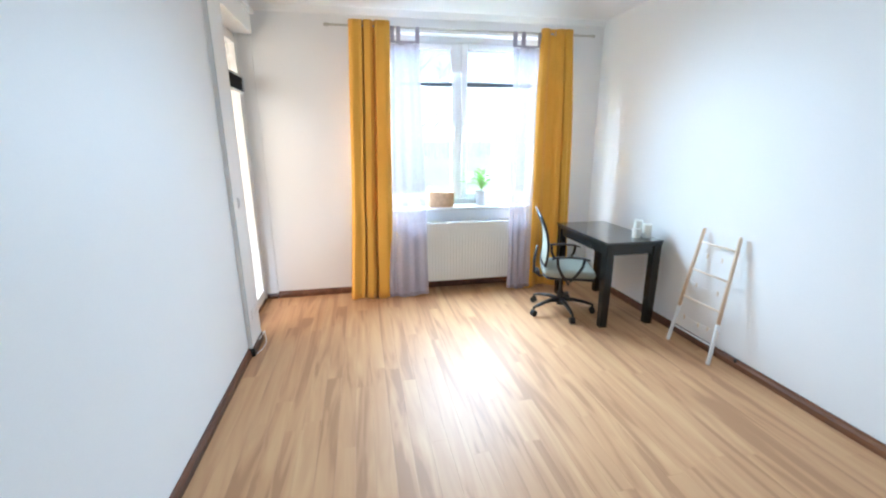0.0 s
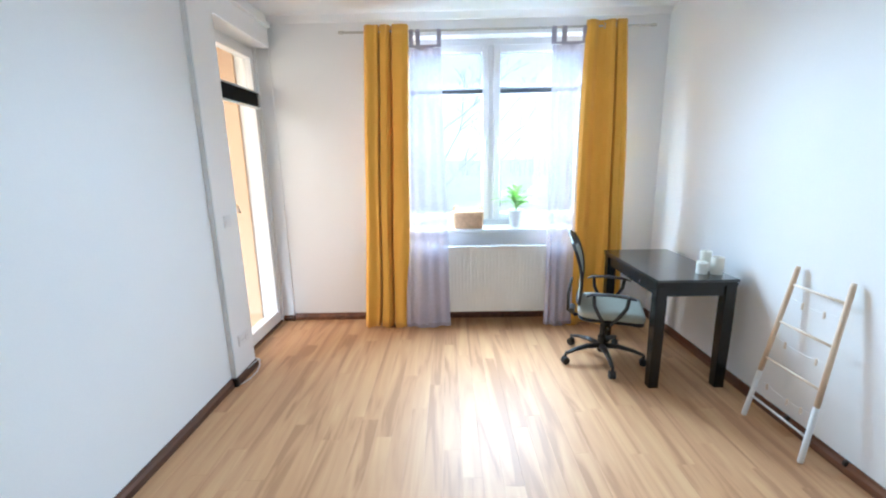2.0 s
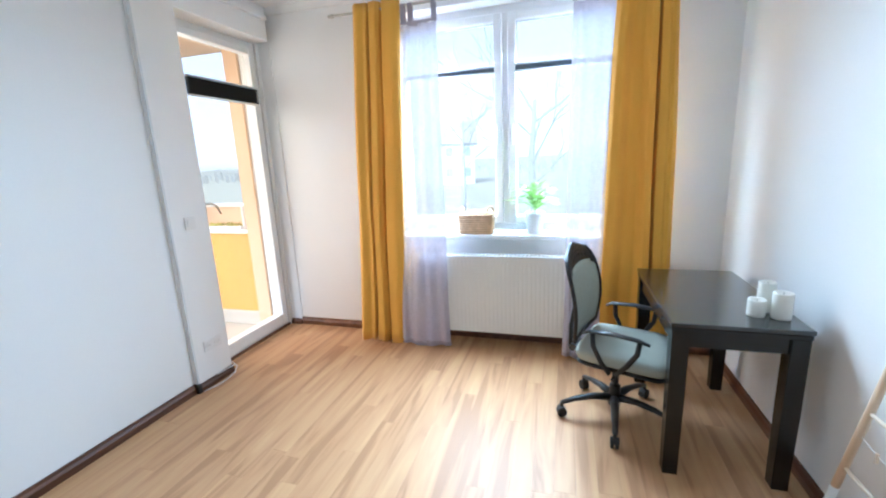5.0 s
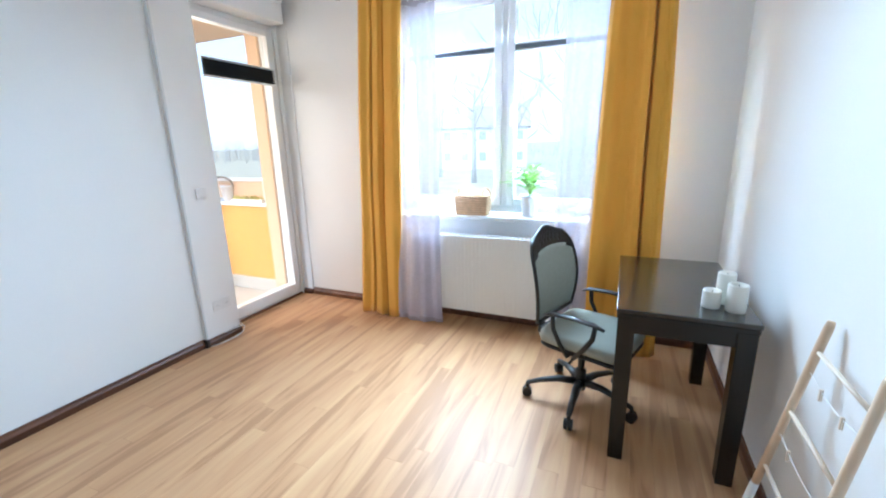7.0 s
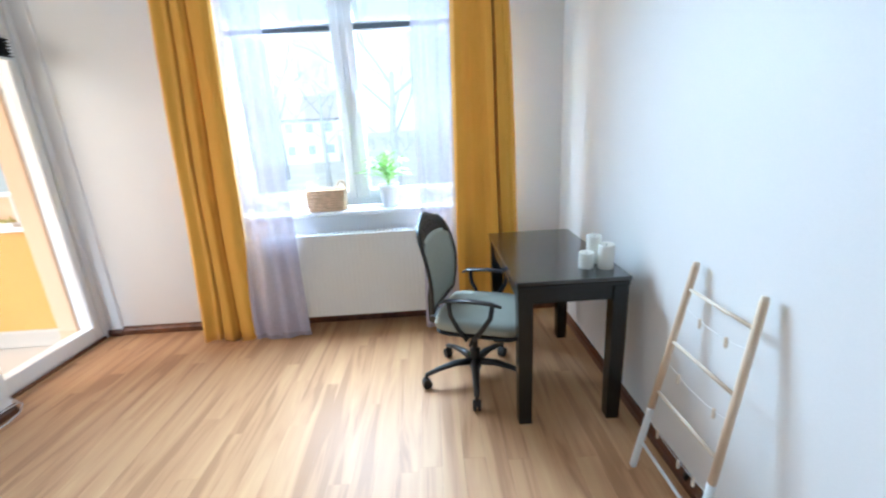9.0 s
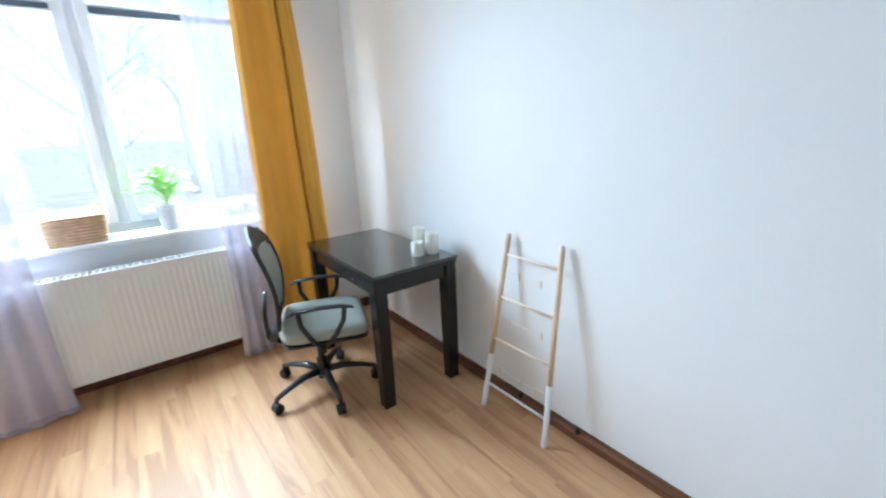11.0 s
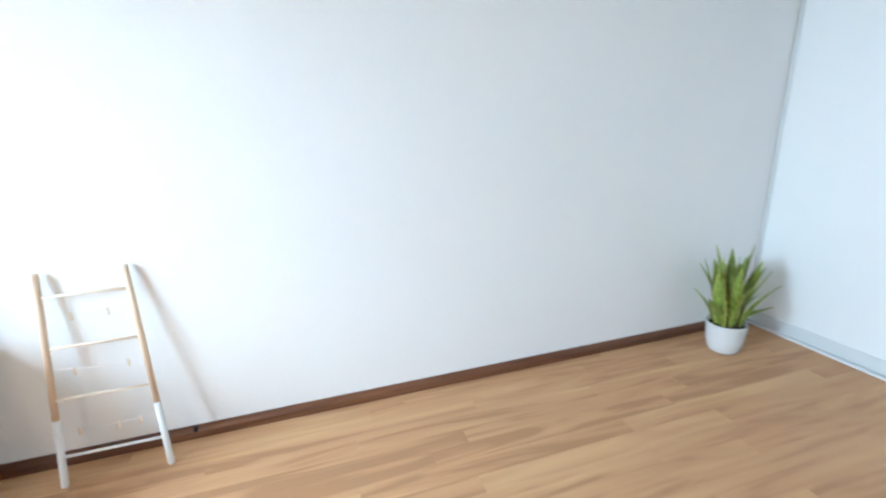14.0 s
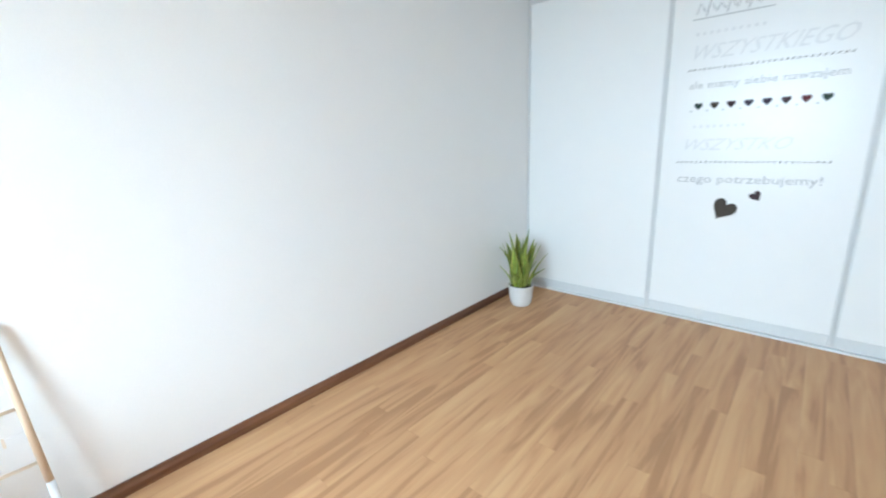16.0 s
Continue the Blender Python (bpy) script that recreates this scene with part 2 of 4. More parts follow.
HEARTS = [material("sticker_" + n, tuple(v * 0.55 for v in c), 0.6, vary=0.5, scale=90, fine=260) for n, c in (("green", (0.012, 0.05, 0.03)), ("maroon", (0.05, 0.012, 0.02)), ("plum", (0.035, 0.015, 0.05)), ("brown", (0.055, 0.036, 0.018)), ("red", (0.16, 0.012, 0.02)))]


# ---- mesh tools ----
def bm_box(bm, x0, x1, y0, y1, z0, z1):
    v = [bm.verts.new(p) for p in itertools.product((x0, x1), (y0, y1), (z0, z1))]
    for f in ((0, 1, 3, 2), (4, 6, 7, 5), (0, 4, 5, 1), (2, 3, 7, 6), (0, 2, 6, 4), (1, 5, 7, 3)):
        bm.faces.new([v[i] for i in f])
    return v


def box_bm(*r, bevel=0.0, seg=2):
    bm = bmesh.new()
    bm_box(bm, *r)
    bmesh.ops.recalc_face_normals(bm, faces=bm.faces)
    if bevel:
        bmesh.ops.bevel(bm, geom=bm.edges[:], offset=bevel, segments=seg, affect="EDGES", profile=0.5)
    return bm


def tube(bm, points, radii, sides=10, cap=True):
    """A tube along points, with a radius or (radius, radius) for each."""
    pts = [Vector(p) for p in points]
    if not isinstance(radii, (list, tuple)):
        radii = [radii] * len(pts)
    rings = []
    ref = Vector((0, 0, 1))
    if abs((pts[-1] - pts[0]).normalized().z) > 0.9:
        ref = Vector((1, 0, 0))
    for n, p in enumerate(pts):
        d = (pts[min(n + 1, len(pts) - 1)] - pts[max(n - 1, 0)]).normalized()
        a = d.cross(ref).normalized()
        b = a.cross(d)
        ra, rb = radii[n] if isinstance(radii[n], (list, tuple)) else (radii[n], radii[n])
        rings.append([bm.verts.new(p + a * ra * math.cos(k * math.tau / sides) + b * rb * math.sin(k * math.tau / sides)) for k in range(sides)])
    for r0, r1 in zip(rings, rings[1:]):
        for k in range(sides):
            bm.faces.new((r0[k], r0[(k + 1) % sides], r1[(k + 1) % sides], r1[k]))
    if cap:
        bm.faces.new(rings[0][::-1])
        bm.faces.new(rings[-1])


def tube_bm(points, radii, sides=10):
    bm = bmesh.new()
    tube(bm, points, radii, sides)
    bmesh.ops.recalc_face_normals(bm, faces=bm.faces)
    return bm


def lathe_bm(profile, sides=32, centre=(0, 0)):
    """Turned round the z axis from (radius, z) pairs."""
    bm = bmesh.new()
    rings = []
    for r, z in profile:
        rings.append([bm.verts.new((centre[0] + r * math.cos(k * math.tau / sides), centre[1] + r * math.sin(k * math.tau / sides), z)) for k in range(sides)])
    for a, b in zip(rings, rings[1:]):
        for k in range(sides):
            bm.faces.new((a[k], a[(k + 1) % sides], b[(k + 1) % sides], b[k]))
    bm.faces.new(rings[0][::-1])
    bm.faces.new(rings[-1])
    bmesh.ops.recalc_face_normals(bm, faces=bm.faces)
    return bm


def part(name, bm, mat, parent=None, label="", smooth=False):
    me = bpy.data.meshes.new(name)
    bm.to_mesh(me)
    bm.free()
    if mat:
        me.materials.append(mat)
    if smooth:
        for p in me.polygons:
            p.use_smooth = True
    ob = new(name, me)
    if parent:
        ob.parent = parent
    return tagged(ob, label)


def thing(name, label, category, at=(0, 0, 0), turn=0.0, group="", kind=""):
    ob = new(name)
    ob.empty_display_size = 0.1
    ob.matrix_basis = pose(*at, 0, 0, turn)
    return tagged(ob, label, category, group, kind)


def structure(name, bm, mat, label="", smooth=False):
    return tagged(part(name, bm, mat, None, label, smooth), kind="structure")


# ---- large structure ----
XW, XE, YN, YS, ZC = -0.985, 2.44, 4.36, -1.33, 2.73
STUB = -0.962
floor = structure("floor", box_bm(XW - 0.14, XE + 0.1, YS - 0.7, YN + 0.02, -0.12, -0.012), FLOORBASE, "warm brown laminate strip floor, satin and reflective")
structure("ceiling", box_bm(XW - 0.3, XE + 0.2, YS - 0.8, YN + 0.3, ZC, ZC + 0.15), CEIL, "plain white painted ceiling")
structure("wall_east", box_bm(XE, XE + 0.15, YS - 0.8, YN + 0.3, -0.12, ZC), PAINT, "long bare white painted wall")
WX0, WX1, WZ0, WZ1 = 0.04, 1.84, 0.86, 2.56
bm = bmesh.new()
bm_box(bm, XW - 0.3, WX0, YN, YN + 0.3, -0.12, ZC)
bm_box(bm, WX1, XE, YN, YN + 0.3, -0.12, ZC)
bm_box(bm, WX0, WX1, YN, YN + 0.3, -0.12, WZ0)
bm_box(bm, WX0, WX1, YN, YN + 0.3, WZ1, ZC)
structure("wall_north", bm, PAINT, "white painted wall with the curtained window opening")
DY0, DY1, DZ1 = 3.425, 4.31, 2.475
bm = bmesh.new()
bm_box(bm, XW - 0.15, XW, YS - 0.8, 3.12, -0.12, ZC)
bm_box(bm, XW - 0.15, STUB, 3.12, DY0, -0.12, ZC)
bm_box(bm, XW - 0.27, XW - 0.15, 3.0, DY0, -0.12, ZC)
structure("wall_west", bm, PAINT, "white painted wall with a shallow step beside the balcony door")
structure("door_lintel", box_bm(-1.28, STUB, DY0, 4.30, DZ1, ZC, bevel=0.004), PAINT, "white painted lintel box above the balcony door")
structure("lintel_moulding", box_bm(STUB, STUB + 0.035, 3.2, 4.28, 2.625, 2.66, bevel=0.006), PAINT, "thin white moulding on the lintel")
bm = bmesh.new()
bm_box(bm, -1.28, -1.10, DY1, YN, -0.12, ZC)
bm_box(bm, -1.10, -0.99, YN - 0.012, YN, 0.0, 2.47)
structure("door_jamb", bm, PAINT, "white painted jamb beside the balcony door")
structure("wall_south", box_bm(XW, XE, YS - 0.8, YS - 0.65, -0.12, ZC), PAINT, "plain white wall behind the wardrobe")
bm = bmesh.new()
for y0, z0 in ((YN - 0.05, ZC - 0.05),):
    v = [bm.verts.new(p) for p in ((XW, YN, z0), (XE, YN, z0), (XE, YN - 0.014, z0 + 0.004), (XW, YN - 0.014, z0 + 0.004), (XE, y0, ZC), (XW, y0, ZC))]
    bm.faces.new((v[0], v[1], v[2], v[3]))
    bm.faces.new((v[3], v[2], v[4], v[5]))
    k = [bm.verts.new(p) for p in ((XW, YN, ZC), (XE, YN, ZC))]
    bm.faces.new((v[5], v[4], k[1], k[0]))
    bm.faces.new((v[0], k[0], k[1], v[1]))
structure("cornice", bm, CEIL, "narrow white cornice above the window wall")


def skirting(x0, y0, x1, y1, nx, ny, h=0.066, d=0.02):
    """A skirting board from (x0, y0) to (x1, y1), standing proud towards (nx, ny)."""
    bm = bmesh.new()
    prof = ((0, 0), (d, 0), (d, h * 0.55), (d * 0.55, h * 0.8), (d * 0.45, h), (0, h))
    ends = [[bm.verts.new((x + nx * a, y + ny * a, b)) for a, b in prof] for x, y in ((x0, y0), (x1, y1))]
    for k in range(len(prof)):
        bm.faces.new((ends[0][k], ends[0][(k + 1) % 6], ends[1][(k + 1) % 6], ends[1][k]))
    bm.faces.new(ends[0][::-1])
    bm.faces.new(ends[1])
    bmesh.ops.recalc_face_normals(bm, faces=bm.faces)
    return structure("baseboard", bm, SKIRT, "dark brown wooden skirting board")


skirting(XE, YS + 0.01, XE, YN, -1, 0)
skirting(-0.985, YN, WX0 + 0.1, YN, 0, -1)
skirting(WX0 + 0.1, YN, XE - 0.018, YN, 0, -1)
skirting(-1.095, YN - 0.013, -0.99, YN - 0.013, 0, -1, h=0.05)
skirting(XW, YS + 0.01, XW, 3.118, 1, 0)
skirting(STUB, 3.135, STUB, DY0, 1, 0, h=0.055)
tagged(part("corner_cap", box_bm(STUB - 0.03, STUB + 0.022, 3.105, 3.135, 0, 0.062, bevel=0.004), BLACKPLASTIC, None, "small black skirting joint cap"), kind="structure")


# ---- window ----
def frame_ring(x0, x1, z0, z1, w, y0, y1, bevel=0.004):
    """Four mitred bars round an opening in the xz plane, as one mesh."""
    bm = bmesh.new()
    for r in ((x0, x0 + w, z0, z1), (x1 - w, x1, z0, z1), (x0 + w, x1 - w, z0, z0 + w), (x0 + w, x1 - w, z1 - w, z1)):
        b = box_bm(r[0], r[1], y0, y1, r[2], r[3], bevel=bevel, seg=1)
        me = bpy.data.meshes.new("tmp")
        b.to_mesh(me)
        bm.from_mesh(me)
        b.free()
        bpy.data.meshes.remove(me)
    return bm


window = thing("window_1", "white plastic double casement window above the radiator", "window", kind="structure")
part("window_frame", frame_ring(WX0, WX1, WZ0 + 0.03, WZ1, 0.055, 4.50, 4.58), PVC, window)
part("mullion", box_bm(0.925, 0.965, 4.49, 4.58, WZ0 + 0.085, WZ1 - 0.055, bevel=0.004), PVC, window)
part("trickle_vent", box_bm(1.12, 1.50, 4.48, 4.50, 2.47, 2.495, bevel=0.004), PVC, window)
for x0, x1 in ((0.095, 0.925), (0.965, 1.795)):
    sash = part("sash", frame_ring(x0 + 0.001, x1 - 0.001, WZ0 + 0.087, WZ1 - 0.057, 0.062, 4.475, 4.55, 0.007), PVC, window)
    part("pane", box_bm(x0 + 0.05, x1 - 0.05, 4.515, 4.519, WZ0 + 0.14, WZ1 - 0.11), GLASS, sash).visible_shadow = False
    part("seal", frame_ring(x0 + 0.058, x1 - 0.058, WZ0 + 0.144, WZ1 - 0.114, 0.006, 4.505, 4.513, 0.0), SEAL, sash)
handle = part("window_handle", box_bm(0.985, 1.010, 4.462, 4.475, 1.64, 1.72, bevel=0.003), PVC, window, "white plastic handle")
part("lever", box_bm(0.987, 1.008, 4.435, 4.455, 1.56, 1.70, bevel=0.006), PVC, handle)
part("spindle", tube_bm([(0.9975, 4.455, 1.69), (0.9975, 4.463, 1.69)], 0.007), PVC, handle)
handle2 = part("window_handle", box_bm(0.882, 0.905, 4.462, 4.475, 1.64, 1.72, bevel=0.003), PVC, window, "white plastic handle")
part("lever", box_bm(0.883, 0.904, 4.435, 4.455, 1.56, 1.70, bevel=0.006), PVC, handle2)
part("spindle", tube_bm([(0.8935, 4.455, 1.69), (0.8935, 4.463, 1.69)], 0.007), PVC, handle2)
part("window_sill", box_bm(WX0 - 0.08, WX1 + 0.02, 4.285, 4.36, 0.855, 0.885, bevel=0.008), WHITEPAINT, window)
part("window_sill", box_bm(WX0, WX1, 4.36, 4.50, 0.86, 0.885), WHITEPAINT, window)


def pleated_blind(name, x0, x1, y, z0, z1, label, along="x", pleats=5, depth=0.03, cloth=BLIND):
    """A pleated blind gathered into a narrow packet between two rails."""
    t = thing(name, label, "blind", group="pleated blinds", kind="")
    def place(bm):
        if along == "y":
            bmesh.ops.transform(bm, matrix=Matrix(((0, 1, 0, 0), (1, 0, 0, 0), (0, 0, 1, 0), (0, 0, 0, 1))), verts=bm.verts)
            bmesh.ops.reverse_faces(bm, faces=bm.faces)
        return bm
    s = -1 if along == "x" else 1
    bm = bmesh.new()
    h = (z1 - z0 - 0.024) / pleats
    rows = []
    for n in range(2 * pleats + 1):
        yy = y + s * (depth if n % 2 else 0.004)
        zz = z0 + 0.012 + h * n / 2
        rows.append([bm.verts.new((x, yy, zz)) for x in (x0 + 0.004, x1 - 0.004)])
    for a, b in zip(rows, rows[1:]):
        bm.faces.new((a[0], a[1], b[1], b[0]))
    back = [bm.verts.new((x, y, z)) for x, z in ((x0 + 0.004, z0 + 0.012), (x1 - 0.004, z0 + 0.012), (x1 - 0.004, z1 - 0.012), (x0 + 0.004, z1 - 0.012))]
    bm.faces.new(back)
    for i, q in ((0, (back[0], back[3])), (1, (back[1], back[2]))):
        bm.faces.new([r[i] for r in rows] + [q[1], q[0]])
    part("pleats", place(bm), cloth, t)
    ya, yb = sorted((y + s * 0.001, y + s * depth * 0.8))
    part("lower_rail", place(box_bm(x0, x1, ya, yb, z0, z0 + 0.012, bevel=0.002)), TRACK, t)
    part("upper_rail", place(box_bm(x0, x1, ya, yb, z1 - 0.012, z1, bevel=0.002)), TRACK, t)
    return t


pleated_blind("pleated_blind", 0.155, 0.870, 4.474, 2.086, 2.140, "dark pleated blind gathered high on a window sash", pleats=3, depth=0.022, cloth=THINBLIND)
pleated_blind("pleated_blind", 1.022, 1.735, 4.474, 2.084, 2.144, "dark pleated blind gathered high on the handle sash", pleats=3, depth=0.022, cloth=THINBLIND)

# ---- balcony door ----
bdoor = thing("door_1", "closed white plastic balcony door, fully glazed", "door", kind="structure")


def ring_yz(y0, y1, z0, z1, w, x0, x1, wb=None):
    bm = bmesh.new()
    wb = wb or w
    for r in ((y0, y0 + w, z0, z1), (y1 - w, y1, z0, z1), (y0 + w, y1 - w, z0, z0 + wb), (y0 + w, y1 - w, z1 - w, z1)):
        b = box_bm(x0, x1, r[0], r[1], r[2], r[3], bevel=0.005, seg=1)
        me = bpy.data.meshes.new("tmp")
        b.to_mesh(me)
        bm.from_mesh(me)
        b.free()
        bpy.data.meshes.remove(me)
    return bm


part("door_frame", ring_yz(DY0, DY1 + 0.0, 0.0, DZ1, 0.05, -1.20, -1.115, wb=0.035), PVC, bdoor)
sash = part("door_leaf", ring_yz(DY0 + 0.045, DY1 - 0.038, 0.036, DZ1 - 0.045, 0.052, -1.175, -1.095, wb=0.10), PVC, bdoor)
part("pane", box_bm(-1.145, -1.141, DY0 + 0.08, DY1 - 0.075, 0.125, DZ1 - 0.08), GLASS, sash).visible_shadow = False
hd = part("door_handle", box_bm(-1.095, -1.082, 3.482, 3.512, 1.15, 1.27, bevel=0.003), PVC, bdoor, "pale grip with a drooping grey lever")
part("lever", tube_bm([(-1.05, 3.497, 1.238), (-1.043, 3.55, 1.237), (-1.040, 3.595, 1.212), (-1.042, 3.625, 1.155)], [0.010, 0.009, 0.008, 0.007], 10), STEEL, hd, "grey metal lever", smooth=True)
part("spindle", tube_bm([(-1.083, 3.497, 1.238), (-1.05, 3.497, 1.238)], 0.007), PVC, hd)
part("threshold", box_bm(-1.115, -1.095, DY0, DY1, 0.0, 0.02, bevel=0.004), SKIRT, bdoor)
pleated_blind("pleated_blind", 3.55, 4.235, -1.094, 1.975, 2.115, "dark pleated blind gathered high on the balcony door", along="y", pleats=6, depth=0.04)

# ---- balcony and outside ----
BZ = -0.07
bal = structure("balcony_floor", box_bm(-2.75, -1.28, 1.9, 4.55, BZ - 0.12, BZ - 0.006), TILE, "pale tiled balcony floor")
structure("facade", box_bm(-1.30, -1.16, 1.0, 3.36, -3.0, 5.5), ORANGE, "orange rendered outer wall beside the balcony")
structure("door_reveal", box_bm(-1.42, -1.285, 4.285, 4.40, BZ, 2.6), PEACH, "peach rendered reveal of the balcony door")
structure("facade", box_bm(-1.42, 3.2, YN + 0.302, YN + 0.36, -3.0, 0.8), ORANGE, "orange rendered outer wall under the window")
bm = bmesh.new()
bm_box(bm, -2.75, -1.42, 4.40, 4.52, BZ, 0.865)
bm_box(bm, -2.75, -2.63, 1.9, 4.40, BZ, 0.865)
structure("balcony_parapet", bm, ORANGE, "orange rendered balcony parapet")
bm = bmesh.new()
bm_box(bm, -2.63, -1.42, 4.388, 4.40, BZ, BZ + 0.14)
bm_box(bm, -2.63, -2.618, 1.9, 4.388, BZ, BZ + 0.14)
structure("parapet_skirting", bm, TILE, "pale tiled skirting of the balcony parapet")
bm = bmesh.new()
bm_box(bm, -2.78, -1.40, 4.37, 4.55, 0.865, 0.895)
bm_box(bm, -2.78, -2.60, 1.9, 4.37, 0.865, 0.895)
structure("parapet_coping", bm, WHITEPAINT, "white metal coping on the balcony parapet")
rail = thing("balcony_railing", "pale metal rail above the balcony parapet", "railing", kind="structure")
part("top_rail", tube_bm([(-1.42, 4.46, 1.13), (-2.69, 4.46, 1.13), (-2.69, 1.95, 1.13)], 0.018), WHITEPAINT, rail)
# orange panel given paler peach to imitate the reflection veil on the glass
part("infill_panel", box_bm(-2.64, -1.46, 4.485, 4.497, 0.93, 1.105), PEACH, rail, "peach infill panel under the rail")
for x, y in ((-1.60, 4.46), (-2.69, 4.46), (-2.69, 3.4), (-2.69, 2.3)):
    part("post", tube_bm([(x, y, 0.895), (x, y, 1.12)], 0.012), WHITEPAINT, rail)
structure("balcony_soffit", box_bm(-2.75, -1.28, 1.9, 4.55, 2.52, 2.7), PEACH, "peach painted underside of the balcony above")
for n in range(2):
    pl = thing("flower_box", "white flower box with low yellow-green plants on the parapet", "planter", at=(-1.82 - n * 0.7, 4.46, 0.895), group="flower boxes")
    part("trough", box_bm(-0.22, 0.22, -0.06, 0.06, 0, 0.03, bevel=0.008), WHITEPAINT, pl)
    bm = bmesh.new()
    rnd = random.Random(20 + n)
    for k in range(60):
        x, y, a = rnd.uniform(-0.2, 0.2), rnd.uniform(-0.04, 0.04), rnd.uniform(0, 6.28)
        h, w = rnd.uniform(0.02, 0.06), 0.016
        c, s = math.cos(a) * w, math.sin(a) * w
        v = [bm.verts.new(p) for p in ((x - c, y - s, 0.026), (x + c, y + s, 0.026), (x + s, y - c, 0.026 + h))]
        bm.faces.new(v)
    part("plants", bm, YELLOWLEAF, pl)
fp = thing("flower_pot", "empty white tapered flower pot on the balcony parapet", "flower pot", at=(-2.14, 4.46, 0.895))
part("pot", lathe_bm([(0.045, 0), (0.048, 0.004), (0.066, 0.15), (0.071, 0.152), (0.071, 0.17), (0.064, 0.17), (0.060, 0.14), (0.01, 0.138)], 28), WHITEPAINT, fp, smooth=True)

GZ = -2.2
structure("ground", box_bm(-900, 900, -900, 900, GZ - 0.5, GZ), GRASS, "winter ground reaching the horizon, coloured pale for the bright haze")


def bare_tree(x, y, h, seed, label):
    """A bare winter tree: tapering trunk, forking limbs and many fine twigs."""
    rnd = random.Random(seed)
    t = thing("tree", label, "tree", at=(x, y, GZ), group="bare trees")
    trunk, crown = bmesh.new(), bmesh.new()
    tube(trunk, [(0, 0, 0), (0.05, 0.02, h * 0.2), (0.0, 0.08, h * 0.4), (0.12, 0.0, h * 0.62)], [0.02 * h, 0.015 * h, 0.012 * h, 0.007 * h], 8)
    def grow(p, d, length, r, depth):
        q = p + d * length * 0.5 + Vector((rnd.uniform(-1, 1), rnd.uniform(-1, 1), rnd.uniform(-0.5, 1))) * length * 0.06
        e = p + d * length
        tube(crown, [p, q, e], [r, r * 0.75, r * 0.5], 5 if depth < 2 else 3, cap=False)
        if depth >= 4:
            return
        for _ in range(3 if depth < 3 else 4):
            nd = (d + Vector((rnd.uniform(-1, 1), rnd.uniform(-1, 1), rnd.uniform(-0.3, 0.7))) * 0.75).normalized()
            grow(p + (e - p) * rnd.uniform(0.5, 1.0), nd, length * rnd.uniform(0.55, 0.75), r * 0.5, depth + 1)
    for k in range(7):
        a = k * 2.4 + rnd.uniform(0, 1)
        z = h * (0.28 + 0.05 * k)
        grow(Vector((0.05, 0.03, z)), Vector((math.cos(a), math.sin(a), rnd.uniform(0.5, 1.3))).normalized(), h * 0.24, 0.005 * h, 0)
    part("trunk", trunk, BARK, t, smooth=True)
    part("crown", crown, BARK, t)
    return t


bare_tree(0.2, 17.0, 9.0, 3, "slender bare winter tree on the lawn before the window")
for n, (x, y, h) in enumerate(((-5.5, 30, 10), (4.5, 34, 12), (-11, 38, 13), (-17, 44, 12))):
    bare_tree(x, y, h, 10 + n, "bare winter tree at the far edge of the lawn")


def house(x, y, w, d, h, turn):
    t = thing("house", "pale rendered house with a brown pitched roof behind the trees", "house", at=(x, y, GZ), turn=turn, group="houses")
    part("wall", box_bm(-w / 2, w / 2, -d / 2, d / 2, 0, h), HOUSEWALL, t)
    bm = bmesh.new()
    a = [bm.verts.new(p) for p in ((-w / 2 - 0.5, -d / 2 - 0.5, h), (w / 2 + 0.5, -d / 2 - 0.5, h), (w / 2 + 0.5, d / 2 + 0.5, h), (-w / 2 - 0.5, d / 2 + 0.5, h), (-w / 2 - 0.3, 0, h + d * 0.35), (w / 2 + 0.3, 0, h + d * 0.35))]
    for f in ((0, 1, 5, 4), (2, 3, 4, 5), (0, 4, 3), (1, 2, 5), (3, 2, 1, 0)):
        bm.faces.new([a[i] for i in f])
    part("roof", bm, ROOF, t)
    for k in range(int(w // 2.5)):
        for z in (1.0, 3.8):
            if z + 1.5 < h:
                cx = -w / 2 + 1.5 + k * 2.5
                win = part("window", box_bm(cx - 0.6, cx + 0.6, -d / 2 - 0.06, -d / 2 - 0.005, z, z + 1.4), WHITEPAINT, t)
                part("pane", box_bm(cx - 0.5, cx + 0.5, -d / 2 - 0.075, -d / 2 - 0.062, z + 0.1, z + 1.3), DARKGLASS, win)
    return t


house(-19, 62, 15, 9, 5.6, 12)

